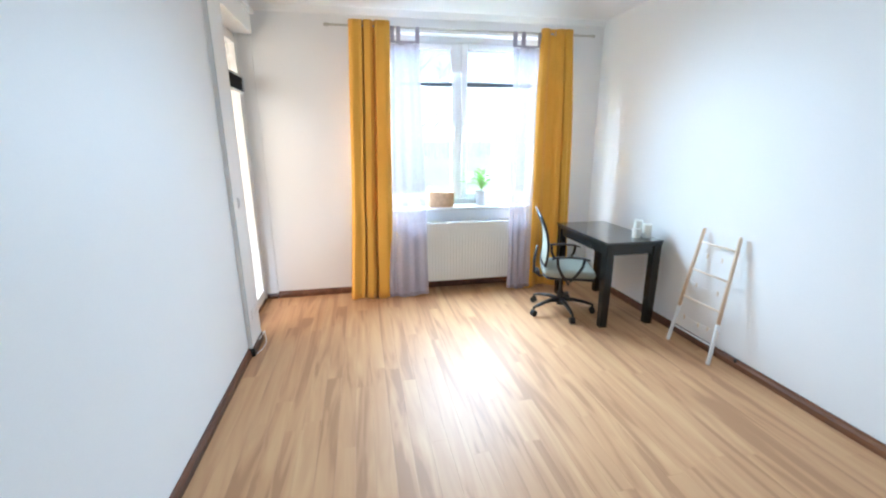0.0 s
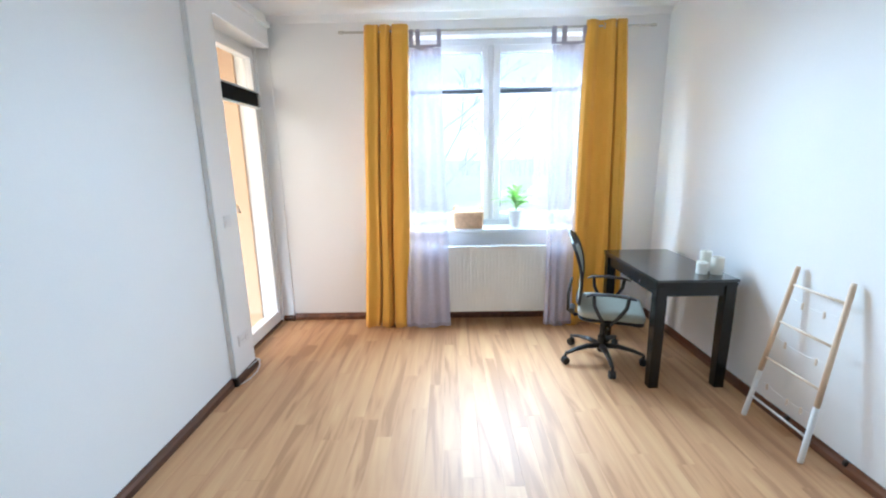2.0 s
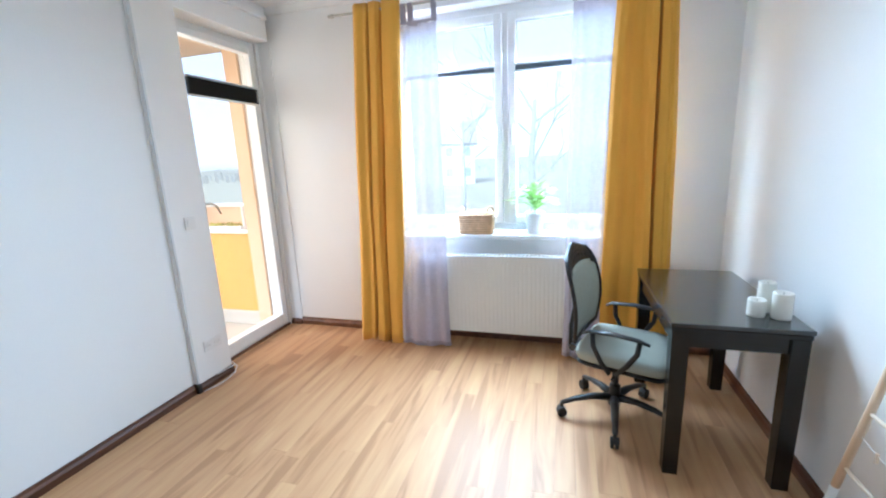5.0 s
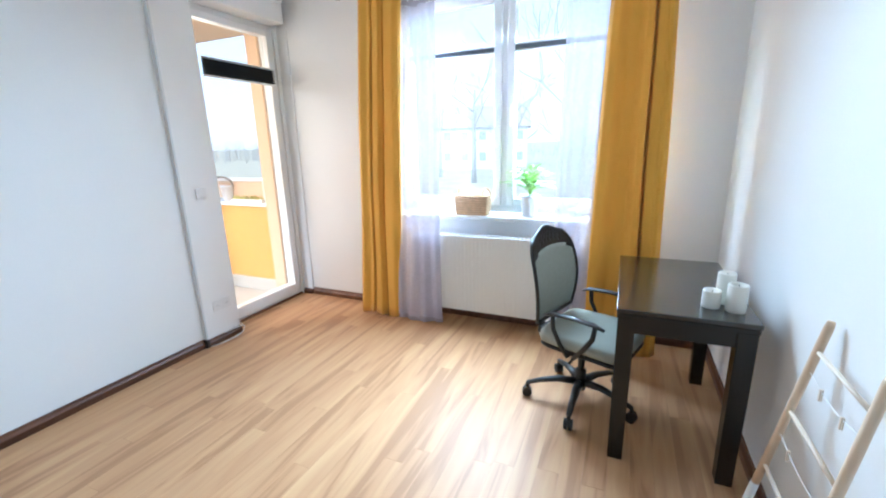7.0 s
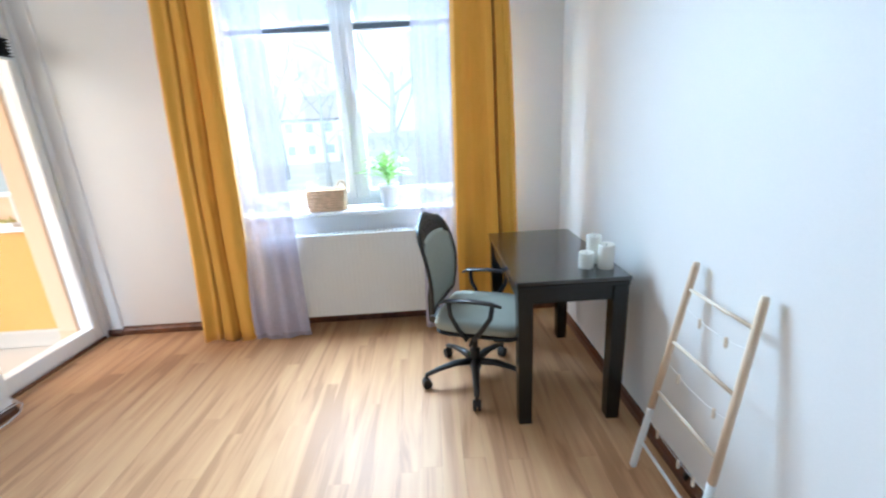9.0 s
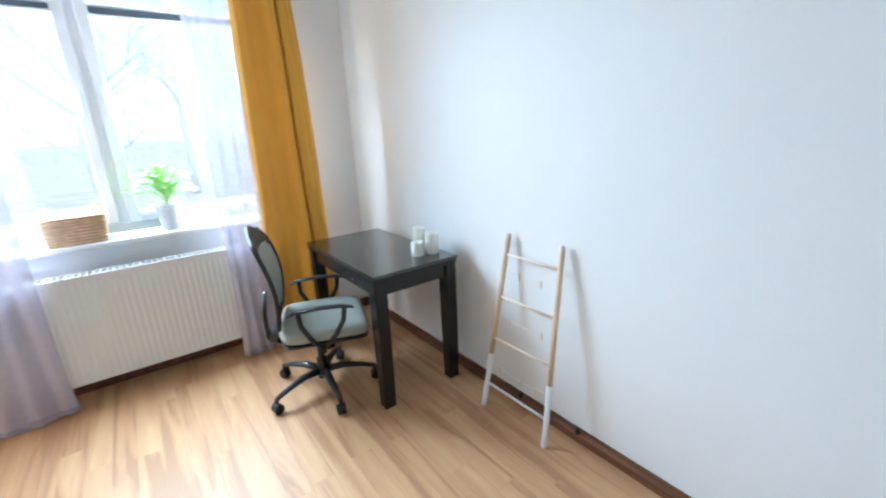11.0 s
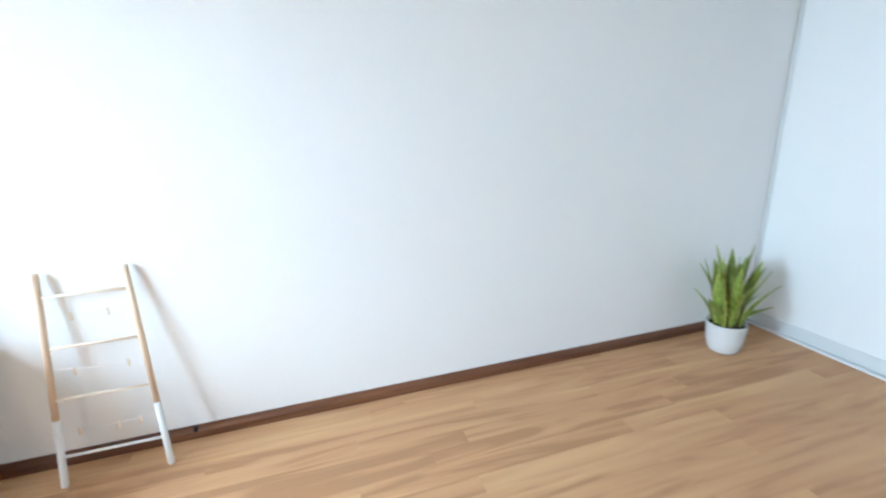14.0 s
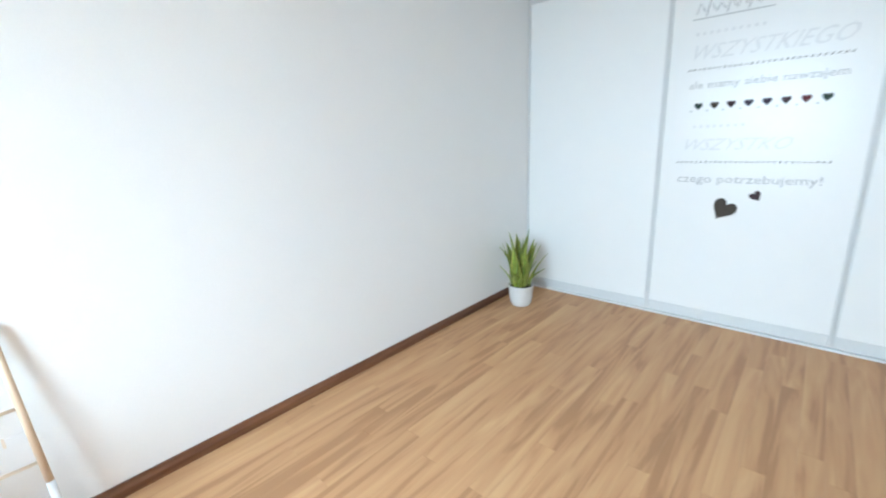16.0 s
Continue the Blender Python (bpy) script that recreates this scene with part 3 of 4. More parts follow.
bm = bmesh.new()
rnd = random.Random(31)
for k in range(1500):
    if k % 3:
        x, y = rnd.uniform(-130, 90), rnd.uniform(85, 125)
    else:
        x, y = rnd.uniform(-140, -80), rnd.uniform(-40, 110)
    h, w, a = rnd.uniform(3.5, 8.5) * (0.75 + 0.25 * math.sin(x * 0.09)), rnd.uniform(0.05, 0.16), rnd.uniform(0, 3.1)
    lx, ly = rnd.uniform(-0.8, 0.8), rnd.uniform(-0.8, 0.8)
    v = [bm.verts.new(p) for p in ((x - w * math.cos(a), y - w * math.sin(a), GZ), (x + w * math.cos(a), y + w * math.sin(a), GZ), (x + lx, y + ly, GZ + h))]
    bm.faces.new(v)
    for _ in range(2):
        z = rnd.uniform(0.3, 0.8)
        px, py, pz = x + lx * z, y + ly * z, GZ + h * z
        v = [bm.verts.new(p) for p in ((px, py, pz), (px, py, pz + 0.15), (px + rnd.uniform(-1.6, 1.6), py + rnd.uniform(-1.6, 1.6), pz + rnd.uniform(0.6, 2.0)))]
        bm.faces.new(v)
tagged(part("far_woods", bm, BARK), "pale leafless woods far beyond the lawn", "woods", kind="stuff")

# ---- curtains ----
RY, RZ = 4.225, 2.56
rod = thing("curtain_rod", "thin brass-coloured curtain rod above the window", "curtain rod")
part("rod", tube_bm([(-0.30, RY, RZ), (2.22, RY, RZ)], 0.009, 12), STEEL, rod)
for x in (-0.06, 1.96):
    br = part("bracket", tube_bm([(x, RY, RZ - 0.002), (x, RY + 0.02, RZ - 0.02), (x, YN, RZ - 0.02)], 0.006, 8), STEEL, rod)
    part("rosette", tube_bm([(x, YN - 0.006, RZ - 0.02), (x, YN, RZ - 0.02)], 0.022, 16), STEEL, br)
for x, s in ((-0.30, -1), (2.22, 1)):
    part("finial", tube_bm([(x, RY, RZ), (x + s * 0.008, RY, RZ), (x + s * 0.045, RY, RZ)], [0.009, 0.015, 0.012], 12), STEEL, rod)


def smooth_profile(points, u):
    """A soft curve through (u, value) pairs."""
    for (u0, a), (u1, b) in zip(points, points[1:]):
        if u <= u1:
            k = (u - u0) / (u1 - u0)
            k = k * k * (3 - 2 * k)
            return a + (b - a) * k
    return points[-1][1]


def drape(folds, edges, y_of, z0, z1, nx=110, nz=30, seed=1, ripple=0.0015, hem=0.01):
    """A hanging cloth: folds are (u, depth) pairs; edges(w) the left and right x at height share w; y_of(w) its plane."""
    rnd = random.Random(seed)
    ph = [rnd.uniform(0, 6) for _ in range(4)]
    bm = bmesh.new()
    rows = []
    for j in range(nz + 1):
        w = j / nz
        xa, xb = edges(w)
        row = []
        for i in range(nx + 1):
            u = i / nx
            grow = 1.0 - 0.3 * w
            d = smooth_profile(folds, u) * grow
            x = xa + (xb - xa) * u + 0.006 * math.sin(9 * w + 7 * u + ph[0]) * (1 - w)
            y = y_of(w) - d + ripple * math.sin(14 * u + 5 * w + ph[1]) + 0.004 * math.sin(11 * w + ph[2] + 3 * u)
            z = z0 + (z1 - z0) * w + (hem * math.sin(8 * u + ph[3]) if j == 0 else 0)
            row.append(bm.verts.new((x, y, z)))
        rows.append(row)
    for a, b in zip(rows, rows[1:]):
        for i in range(nx):
            bm.faces.new((a[i], a[i + 1], b[i + 1], b[i]))
    return bm


def thick(ob, t):
    mod = ob.modifiers.new("thickness", "SOLIDIFY")
    mod.thickness, mod.offset = t, 0
    return ob


def yellow_curtain(name, label, folds, edges, seed, xs):
    t = thing(name, label, "curtain", group="mustard curtains")
    thick(part("cloth", drape(folds, edges, lambda w: 4.155 + 0.07 * min(1, w * 1.02) ** 3, 0.012, 2.605, seed=seed, nx=150), YELLOW, t, smooth=True), 0.003)
    for x in xs:
        pts = [(x, RY + 0.024 * math.cos(a), RZ + 0.024 * math.sin(a)) for a in (k * math.tau / 16 for k in range(17))]
        part("eyelet", tube_bm(pts, 0.004, 6), STEEL, t)
    return t


FL = [(0, 0.02), (0.08, 0.055), (0.24, 0.04), (0.305, 0.05), (0.335, -0.05), (0.37, 0.045), (0.50, 0.055), (0.56, 0.02), (0.60, -0.03), (0.66, 0.05), (0.85, 0.06), (0.97, 0.04), (1, 0.0)]
FR = [(0, 0.0), (0.08, 0.05), (0.16, 0.052), (0.34, 0.0), (0.46, 0.01), (0.60, 0.055), (0.675, 0.06), (0.705, -0.05), (0.74, 0.05), (0.84, 0.055), (0.885, 0.045), (0.925, 0.05), (1, 0.01)]
yellow_curtain("curtain", "mustard yellow floor-length eyelet curtain drawn to the side beside bare wall", FL,
               lambda w: (-0.245 + 0.115 * w ** 0.8, 0.175 + 0.06 * w), 5, (-0.10, -0.03, 0.05, 0.17))
yellow_curtain("curtain", "mustard yellow floor-length eyelet curtain drawn to the side behind the desk", FR,
               lambda w: (1.585 + 0.115 * w + 0.01 * math.sin(6 * w), 2.10 - 0.07 * w), 8, (1.76, 1.84, 1.93, 2.0))


def voile(name, label, folds, edges, tabs, seed):
    t = thing(name, label, "curtain", group="voile curtains")
    y_of = lambda w: 4.115 + 0.11 * w ** 1.5
    part("cloth", drape(folds, edges, y_of, 0.035, 2.425, seed=seed, nx=90, ripple=0.003), SHEER, t, smooth=True)
    part("hem", drape(folds, lambda w: edges(0), lambda w: 4.112, 0.012, 0.05, seed=seed, nx=60, nz=2, hem=0.008), SHEERBAND, t, smooth=True)
    xa, xb = edges(1)
    part("heading", drape([(0, 0), (0.3, 0.01), (0.6, 0), (1, 0.01)], lambda w: (xa, xb), lambda w: RY - 0.003, 2.42, 2.45, seed=seed, nx=24, nz=2, ripple=0.0, hem=0.012), SHEERBAND, t, smooth=True)
    for x in tabs:
        bm = bmesh.new()
        w = 0.017
        loop = [(RY - 0.012, 2.435), (RY - 0.014, 2.55), (RY - 0.008, 2.568), (RY, 2.572), (RY + 0.008, 2.568), (RY + 0.014, 2.55), (RY + 0.012, 2.435)]
        rows = [[bm.verts.new((x + s, yy, zz)) for s in (-w, w)] for yy, zz in loop]
        for a, b in zip(rows, rows[1:]):
            bm.faces.new((a[0], a[1], b[1], b[0]))
        part("tab", bm, SHEERBAND, t)
    return t


FS = [(0, 0.0), (0.1, 0.02), (0.2, 0.0), (0.33, 0.022), (0.5, 0.004), (0.62, 0.022), (0.78, 0.002), (0.9, 0.016), (1, 0.0)]
voile("curtain", "sheer lilac-grey tab-top voile hanging over the radiator's free end", FS, lambda w: (0.13 + 0.09 * w, 0.545 - 0.045 * w), (0.255, 0.31, 0.485), 12)
voile("curtain", "sheer lilac-grey tab-top voile hanging beside the chair", FS, lambda w: (1.395 + 0.03 * w, 1.66 + 0.06 * w), (1.435, 1.52, 1.69), 15)

# ---- radiator ----
rad = thing("radiator", "white ribbed panel radiator under the window", "radiator")
RX0, RX1, RZ0, RZ1, RYF = 0.30, 1.60, 0.13, 0.745, 4.165
bm = bmesh.new()
n = 39
w = (RX1 - RX0 - 0.06) / n
prof = [(RX0, 0.0), (RX0 + 0.03, 0.0)]
for k in range(n):
    x = RX0 + 0.03 + k * w
    prof += [(x + w * 0.25, 0.0), (x + w * 0.36, 0.0017), (x + w * 0.64, 0.0017), (x + w * 0.75, 0.0)]
prof += [(RX1 - 0.03, 0.0), (RX1, 0.0)]
lo = [bm.verts.new((x, RYF + d, RZ0 + 0.02)) for x, d in prof]
hi = [bm.verts.new((x, RYF + d, RZ1 - 0.03)) for x, d in prof]
for k in range(len(prof) - 1):
    bm.faces.new((lo[k], lo[k + 1], hi[k + 1], hi[k]))
part("panel", bm, ENAMEL, rad)
part("edge_band", box_bm(RX0, RX1, RYF - 0.0005, RYF + 0.02, RZ1 - 0.03, RZ1 - 0.012), ENAMEL, rad)
part("edge_band", box_bm(RX0, RX1, RYF - 0.0005, RYF + 0.02, RZ0, RZ0 + 0.02), ENAMEL, rad)
part("back_panel", box_bm(RX0, RX1, RYF + 0.08, RYF + 0.095, RZ0, RZ1 - 0.012), ENAMEL, rad)
bm = bmesh.new()
bm_box(bm, RX0 - 0.002, RX1 + 0.002, RYF - 0.001, RYF + 0.010, RZ1 - 0.012, RZ1)
bm_box(bm, RX0 - 0.002, RX1 + 0.002, RYF + 0.086, RYF + 0.097, RZ1 - 0.012, RZ1)
for k in range(44):
    x = RX0 + k * (RX1 - RX0 - 0.006) / 43
    bm_box(bm, x, x + 0.006, RYF + 0.010, RYF + 0.086, RZ1 - 0.01, RZ1 - 0.002)
part("grille", bm, ENAMEL, rad)
for x0, x1 in ((RX0 - 0.003, RX0), (RX1, RX1 + 0.003)):
    part("side_plate", box_bm(x0, x1, RYF, RYF + 0.097, RZ0, RZ1 - 0.012), ENAMEL, rad)
for x in (RX0 + 0.25, RX1 - 0.25):
    part("wall_bracket", box_bm(x - 0.015, x + 0.015, RYF + 0.095, YN, RZ0 + 0.1, RZ1 - 0.1), ENAMEL, rad)
valve = part("valve", tube_bm([(RX1 - 0.05, RYF + 0.05, RZ0), (RX1 - 0.05, RYF + 0.05, RZ0 - 0.05)], 0.011), CHROME, rad)
part("pipe", tube_bm([(RX1 - 0.05, RYF + 0.05, RZ0 - 0.05), (RX1 - 0.05, RYF + 0.06, RZ0 - 0.07), (RX1 - 0.05, YN, RZ0 - 0.07)], 0.008), CHROME, rad)

# ---- wardrobe ----
ward = thing("wardrobe", "built-in floor-to-ceiling white wardrobe with three sliding doors", "wardrobe")
WY = YS
part("body", box_bm(XW + 0.002, XE - 0.002, WY - 0.64, WY - 0.11, 0.0, ZC - 0.004), DOORWHITE, ward)
part("bottom_track", box_bm(XW + 0.002, XE - 0.002, WY - 0.10, WY + 0.022, 0.0, 0.014, bevel=0.003), WHITEPAINT, ward)
part("top_track", box_bm(XW + 0.002, XE - 0.002, WY - 0.10, WY + 0.012, ZC - 0.06, ZC - 0.003, bevel=0.003), WHITEPAINT, ward)
for n, (x0, x1, dy) in enumerate(((1.2635, 2.437, 0.0), (0.084, 1.2625, -0.002), (-0.982, 0.083, 0.0))):
    yy = WY + dy
    door = part("door", box_bm(x0 + 0.016, x1 - 0.016, yy - 0.03, yy - 0.010, 0.10, ZC - 0.10), DOORWHITE, ward)
    for xs in ((x0, x0 + 0.017), (x1 - 0.017, x1)):
        part("stile", box_bm(xs[0], xs[1], yy - 0.035, yy + 0.004, 0.016, ZC - 0.062, bevel=0.006), TRACK, door)
    part("rail", box_bm(x0 + 0.017, x1 - 0.017, yy - 0.035, yy - 0.002, 0.018, 0.10, bevel=0.004), TRACK, door)
    part("rail", box_bm(x0 + 0.017, x1 - 0.017, yy - 0.035, yy - 0.002, ZC - 0.11, ZC - 0.064, bevel=0.004), TRACK, door)

SY = WY - 0.002 - 0.0095


def text_line(words, x_left, x_right, z, height, mat, label, shear=0.0, outline=0.0):
    """Lettering laid on the middle wardrobe door, fitted between two x positions."""
    cu = bpy.data.curves.new("lettering", "FONT")
    cu.body, cu.size, cu.shear = words, 1.0, shear
    cu.resolution_u = 2
    cu.offset = outline
    ob = new("lettering_tmp", cu)
    bpy.context.view_layer.update()
    me = bpy.data.meshes.new_from_object(ob.evaluated_get(bpy.context.evaluated_depsgraph_get()))
    bpy.data.objects.remove(ob)
    co = np.array([v.co[:] for v in me.vertices])
    lo, hi = co.min(0), co.max(0)
    sx, sz = (x_left - x_right) / (hi[0] - lo[0]), height / 0.72
    me.transform(Matrix.Diagonal((sx, sz, 1, 1)) @ Matrix.Translation((-lo[0], 0, 0)))
    me.materials.append(mat)
    out = new("lettering_sticker", me)
    out.matrix_basis = pose(x_left, SY, z, 90, 0, 180)
    return tagged(out, label, "wall sticker", "door stickers")


def heart_sticker(x, z, size, mat, turn, label):
    bm = bmesh.new()
    pts = []
    for k in range(28):
        a = k * math.tau / 28
        pts.append((16 * math.sin(a) ** 3 / 34, (13 * math.cos(a) - 5 * math.cos(2 * a) - 2 * math.cos(3 * a) - math.cos(4 * a)) / 30))
    f = [bm.verts.new((u * size, v * size, 0)) for u, v in pts]
    b = [bm.verts.new((u * size, v * size, 0.002)) for u, v in pts]
    bm.faces.new(f)
    bm.faces.new(b[::-1])
    for k in range(28):
        bm.faces.new((f[k], f[(k + 1) % 28], b[(k + 1) % 28], b[k]))
    bmesh.ops.recalc_face_normals(bm, faces=bm.faces)
    ob = part("heart_sticker", bm, mat)
    ob.matrix_basis = pose(x, SY, z, 90, 0, 180) @ pose(0, 0, 0, 0, 0, turn)
    return tagged(ob, label, "wall sticker", "door stickers")


def dashes(x_left, x_right, z, n):
    bm = bmesh.new()
    for k in range(n):
        x = x_left + (x_right - x_left) * k / (n - 1)
        v = [bm.verts.new(p) for p in ((x + 0.009, SY + 0.001, z - 0.009), (x + 0.001, SY + 0.001, z - 0.007), (x - 0.009, SY + 0.001, z + 0.009), (x - 0.001, SY + 0.001, z + 0.007))]
        bm.faces.new(v)
    return tagged(part("dashed_line_sticker", bm, HEARTS[3]), "row of small dark slanted dashes stuck on the wardrobe door", "wall sticker", "door stickers", "stuff")


text_line("ale mamy siebie nawzajem", 1.10, 0.25, 1.775, 0.052, INKGREY, "pale grey printed words on the white wardrobe door")
text_line("czego potrzebujemy!", 1.12, 0.28, 1.105, 0.06, INKGREY, "pale grey printed words under the dashed line")
text_line("WSZYSTKO", 1.09, 0.46, 1.34, 0.085, INKPALE, "very pale capital letters slanting over the dashed line", shear=0.5)
text_line("WSZYSTKIEGO", 1.09, 0.24, 1.97, 0.10, INKPALE, "very pale capital letters slanting above the dashes", shear=0.5)
dashes(1.11, 0.25, 1.905, 29)
dashes(1.13, 0.26, 1.255, 29)
for z, xa, xb in ((2.13, 1.09, 0.7), (1.50, 1.05, 0.72)):
    bm = bmesh.new()
    x = xa
    while x > xb:
        bm_box(bm, x - 0.018, x, SY, SY + 0.001, z, z + 0.02)
        x -= 0.042
    tagged(part("lettering_sticker", bm, INKPALE), "row of faint pale letters on the wardrobe door", "wall sticker", "door stickers", "stuff")
bm = bmesh.new()
bm_box(bm, 0.66, 1.12, SY, SY + 0.001, 2.235, 2.242)
tagged(part("underline_sticker", bm, INKGREY), "thin grey underline under script lettering", "wall sticker", "door stickers")
bm = bmesh.new()
for k, a in enumerate((0.2, 0.9, -0.3, 0.6, 1.1, -0.2, 0.7)):
    x = 1.08 - k * 0.06
    tube(bm, [(x + 0.02, SY + 0.001, 2.27 - 0.02 * (k % 2)), (x, SY + 0.001, 2.33 + 0.03 * a), (x - 0.03, SY + 0.001, 2.28)], (0.004), 4)
tagged(part("lettering_sticker", bm, INKGREY), "grey looping script lettering high on the wardrobe door", "wall sticker", "door stickers", "stuff")
order = (0, 3, 1, 2, 2, 1, 4, 0)
for k in range(8):
    heart_sticker(1.03 - k * 0.10, 1.655, 0.055, HEARTS[order[k]], 0, "small dark %s heart sticker in a row of eight" % ("green", "maroon", "plum", "brown", "red")[order[k]])
    bm = bmesh.new()
    xx = 1.08 - k * 0.10
    bm_box(bm, xx - 0.014, xx, SY, SY + 0.001, 1.615, 1.625)
    tagged(part("dash_sticker", bm, INKGREY), "tiny grey dash sticker between the hearts", "wall sticker", "door stickers")
heart_sticker(0.795, 0.915, 0.165, HEARTS[3], -28, "large dark brown heart sticker, tilted")
heart_sticker(0.615, 1.02, 0.075, HEARTS[1], 35, "small dark maroon heart sticker beside the large one")

# ---- desk ----
desk = thing("desk", "black-brown wooden extending table used as a desk beside the bare wall", "table", at=(2.10, 3.472, 0))
DX, DY = 0.258, 0.452
part("tabletop", box_bm(-DX, DX, -DY, DY, 0.730, 0.75, bevel=0.003), BLACKTOP, desk)
part("extension_leaf", box_bm(-DX + 0.004, DX - 0.004, -DY + 0.004, DY - 0.004, 0.708, 0.727, bevel=0.003), BLACKWOOD, desk)
part("apron", box_bm(-DX + 0.07, DX - 0.07, -DY + 0.018, -DY + 0.038, 0.638, 0.706), BLACKWOOD, desk)
part("apron", box_bm(-DX + 0.07, DX - 0.07, DY - 0.038, DY - 0.018, 0.638, 0.706), BLACKWOOD, desk)
part("apron", box_bm(-DX + 0.018, -DX + 0.038, -DY + 0.07, DY - 0.07, 0.638, 0.706), BLACKWOOD, desk)
part("apron", box_bm(DX - 0.038, DX - 0.018, -DY + 0.07, DY - 0.07, 0.638, 0.706), BLACKWOOD, desk)
for sx, sy in itertools.product((-1, 1), (-1, 1)):
    bm = bmesh.new()
    cx, cy = sx * (DX - 0.042), sy * (DY - 0.042)
    rings = [[bm.verts.new((cx + a * h, cy + b * h, z)) for a, b in ((-1, -1), (1, -1), (1, 1), (-1, 1))] for h, z in ((0.031, 0.0), (0.032, 0.01), (0.034, 0.40), (0.035, 0.706))]
    for r0, r1 in zip(rings, rings[1:]):
        for k in range(4):
            bm.faces.new((r0[k], r0[(k + 1) % 4], r1[(k + 1) % 4], r1[k]))
    bm.faces.new(rings[0][::-1])
    bm.faces.new(rings[-1])
    bmesh.ops.bevel(bm, geom=[e for e in bm.edges if abs(e.verts[0].co.z - e.verts[1].co.z) > 0.05], offset=0.004, segments=2, affect="EDGES")
    part("leg", bm, BLACKWOOD, desk)
part("knob", tube_bm([(-DX + 0.018, -0.20, 0.675), (-DX + 0.008, -0.20, 0.675)], 0.008, 14), CHROME, desk, "small chrome knob")


def candle(x, y, r, h, label):
    t = thing("candle", label, "candle", at=(x, y, 0.75), group="candles")
    part("wax", lathe_bm([(r * 0.98, 0), (r, 0.004), (r, h - 0.006), (r * 0.94, h), (r * 0.75, h - 0.002), (r * 0.6, h - 0.010), (r * 0.1, h - 0.012)], 32), WAX, t, smooth=True)
    part("wick", tube_bm([(0, 0, h - 0.013), (0.001, 0.001, h - 0.002)], 0.0012, 6), WICK, t)


candle(2.205, 3.175, 0.035, 0.075, "short thick white pillar candle on the desk")
candle(2.29, 3.155, 0.037, 0.115, "tall thick ivory pillar candle on the desk")
candle(2.265, 3.245, 0.035, 0.135, "tallest white pillar candle at the back of the group")

# ---- office chair ----
CHX, CHY, CHT = 1.685, 3.455, -19.0
DROP = 0.045
chair = thing("office_chair", "black swivel office chair with grey mesh back beside the desk", "chair", at=(CHX, CHY, 0), turn=CHT)
hub = part("column", tube_bm([(0, 0, 0.07), (0, 0, 0.19), (0, 0, 0.20), (0, 0, 0.33)], [0.032, 0.030, 0.018, 0.018], 18), BLACKPLASTIC, chair, smooth=False)
for k in range(5):
    a = radians(193 + 72 * k - CHT)
    c, s = math.cos(a), math.sin(a)
    pts = [(0.02 * c, 0.02 * s, 0.115), (0.12 * c, 0.12 * s, 0.122), (0.22 * c, 0.22 * s, 0.105), (0.295 * c, 0.295 * s, 0.082)]
    # two of the five arms are greyer to imitate highlights on black plastic
    arm = part("base_arm", tube_bm(pts, [(0.026, 0.022), (0.023, 0.017), (0.018, 0.014), (0.014, 0.012)], 10), GREYPLASTIC if k in (1, 4) else BLACKPLASTIC, chair, smooth=True)
    cx, cy = 0.295 * c, 0.295 * s
    castor = part("castor", tube_bm([(cx, cy, 0.085), (cx, cy, 0.055)], 0.010, 8), BLACKPLASTIC, chair)
    for o in (-0.012, 0.012):
        part("wheel", tube_bm([(cx - s * (o - 0.008), cy + c * (o - 0.008), 0.027), (cx - s * (o + 0.008), cy + c * (o + 0.008), 0.027)], 0.027, 18), BLACKPLASTIC, castor)
    part("hood", tube_bm([(cx - s * 0.022, cy + c * 0.022, 0.040), (cx + s * 0.022, cy - c * 0.022, 0.040)], 0.020, 14), BLACKPLASTIC, castor)
part("mechanism", box_bm(-0.12, 0.12, -0.07, 0.07, 0.325, 0.368, bevel=0.012), BLACKPLASTIC, chair)


def cushion(w, d, z0, z1, rings=10):
    """A rounded seat pad, dished, with a waterfall front."""
    bm = bmesh.new()
    top, bot = [], []
    n = 40
    layers = [(0.55, 0.0), (0.85, 0.0), (0.97, 0.25), (1.0, 0.6), (0.97, 0.88), (0.88, 1.0), (0.6, 0.93), (0.3, 0.88)]
    ringsv = []
    for s, h in layers:
        ring = []
        for k in range(n):
            a = k * math.tau / n
            e = 0.32
            x = math.copysign(abs(math.cos(a)) ** e, math.cos(a)) * d / 2 * s
            y = math.copysign(abs(math.sin(a)) ** e, math.sin(a)) * w / 2 * s
            drop = 0.045 * max(0, x / (d / 2) - 0.45) ** 1.5
            ring.append(bm.verts.new((x, y, z0 + (z1 - z0) * h - drop)))
        ringsv.append(ring)
    for r0, r1 in zip(ringsv, ringsv[1:]):
        for k in range(n):
            bm.faces.new((r0[k], r0[(k + 1) % n], r1[(k + 1) % n], r1[k]))
    bm.faces.new(ringsv[0][::-1])
    bm.faces.new(ringsv[-1])
    return bm


bm = cushion(0.47, 0.46, 0.425, 0.50)
bmesh.ops.translate(bm, vec=(0.045, 0.02, -DROP), verts=bm.verts)
part("seat", bm, CHAIRCLOTH, chair, "grey cloth seat pad", smooth=True)
bm = cushion(0.455, 0.45, 0.408, 0.43)
bmesh.ops.translate(bm, vec=(0.045, 0.02, -DROP), verts=bm.verts)
part("seat_pan", bm, BLACKPLASTIC, chair, smooth=True)
# back rest
BX = -0.195


def lowered(bm):
    bmesh.ops.translate(bm, vec=(0, 0, -DROP), verts=bm.verts)
    return bm



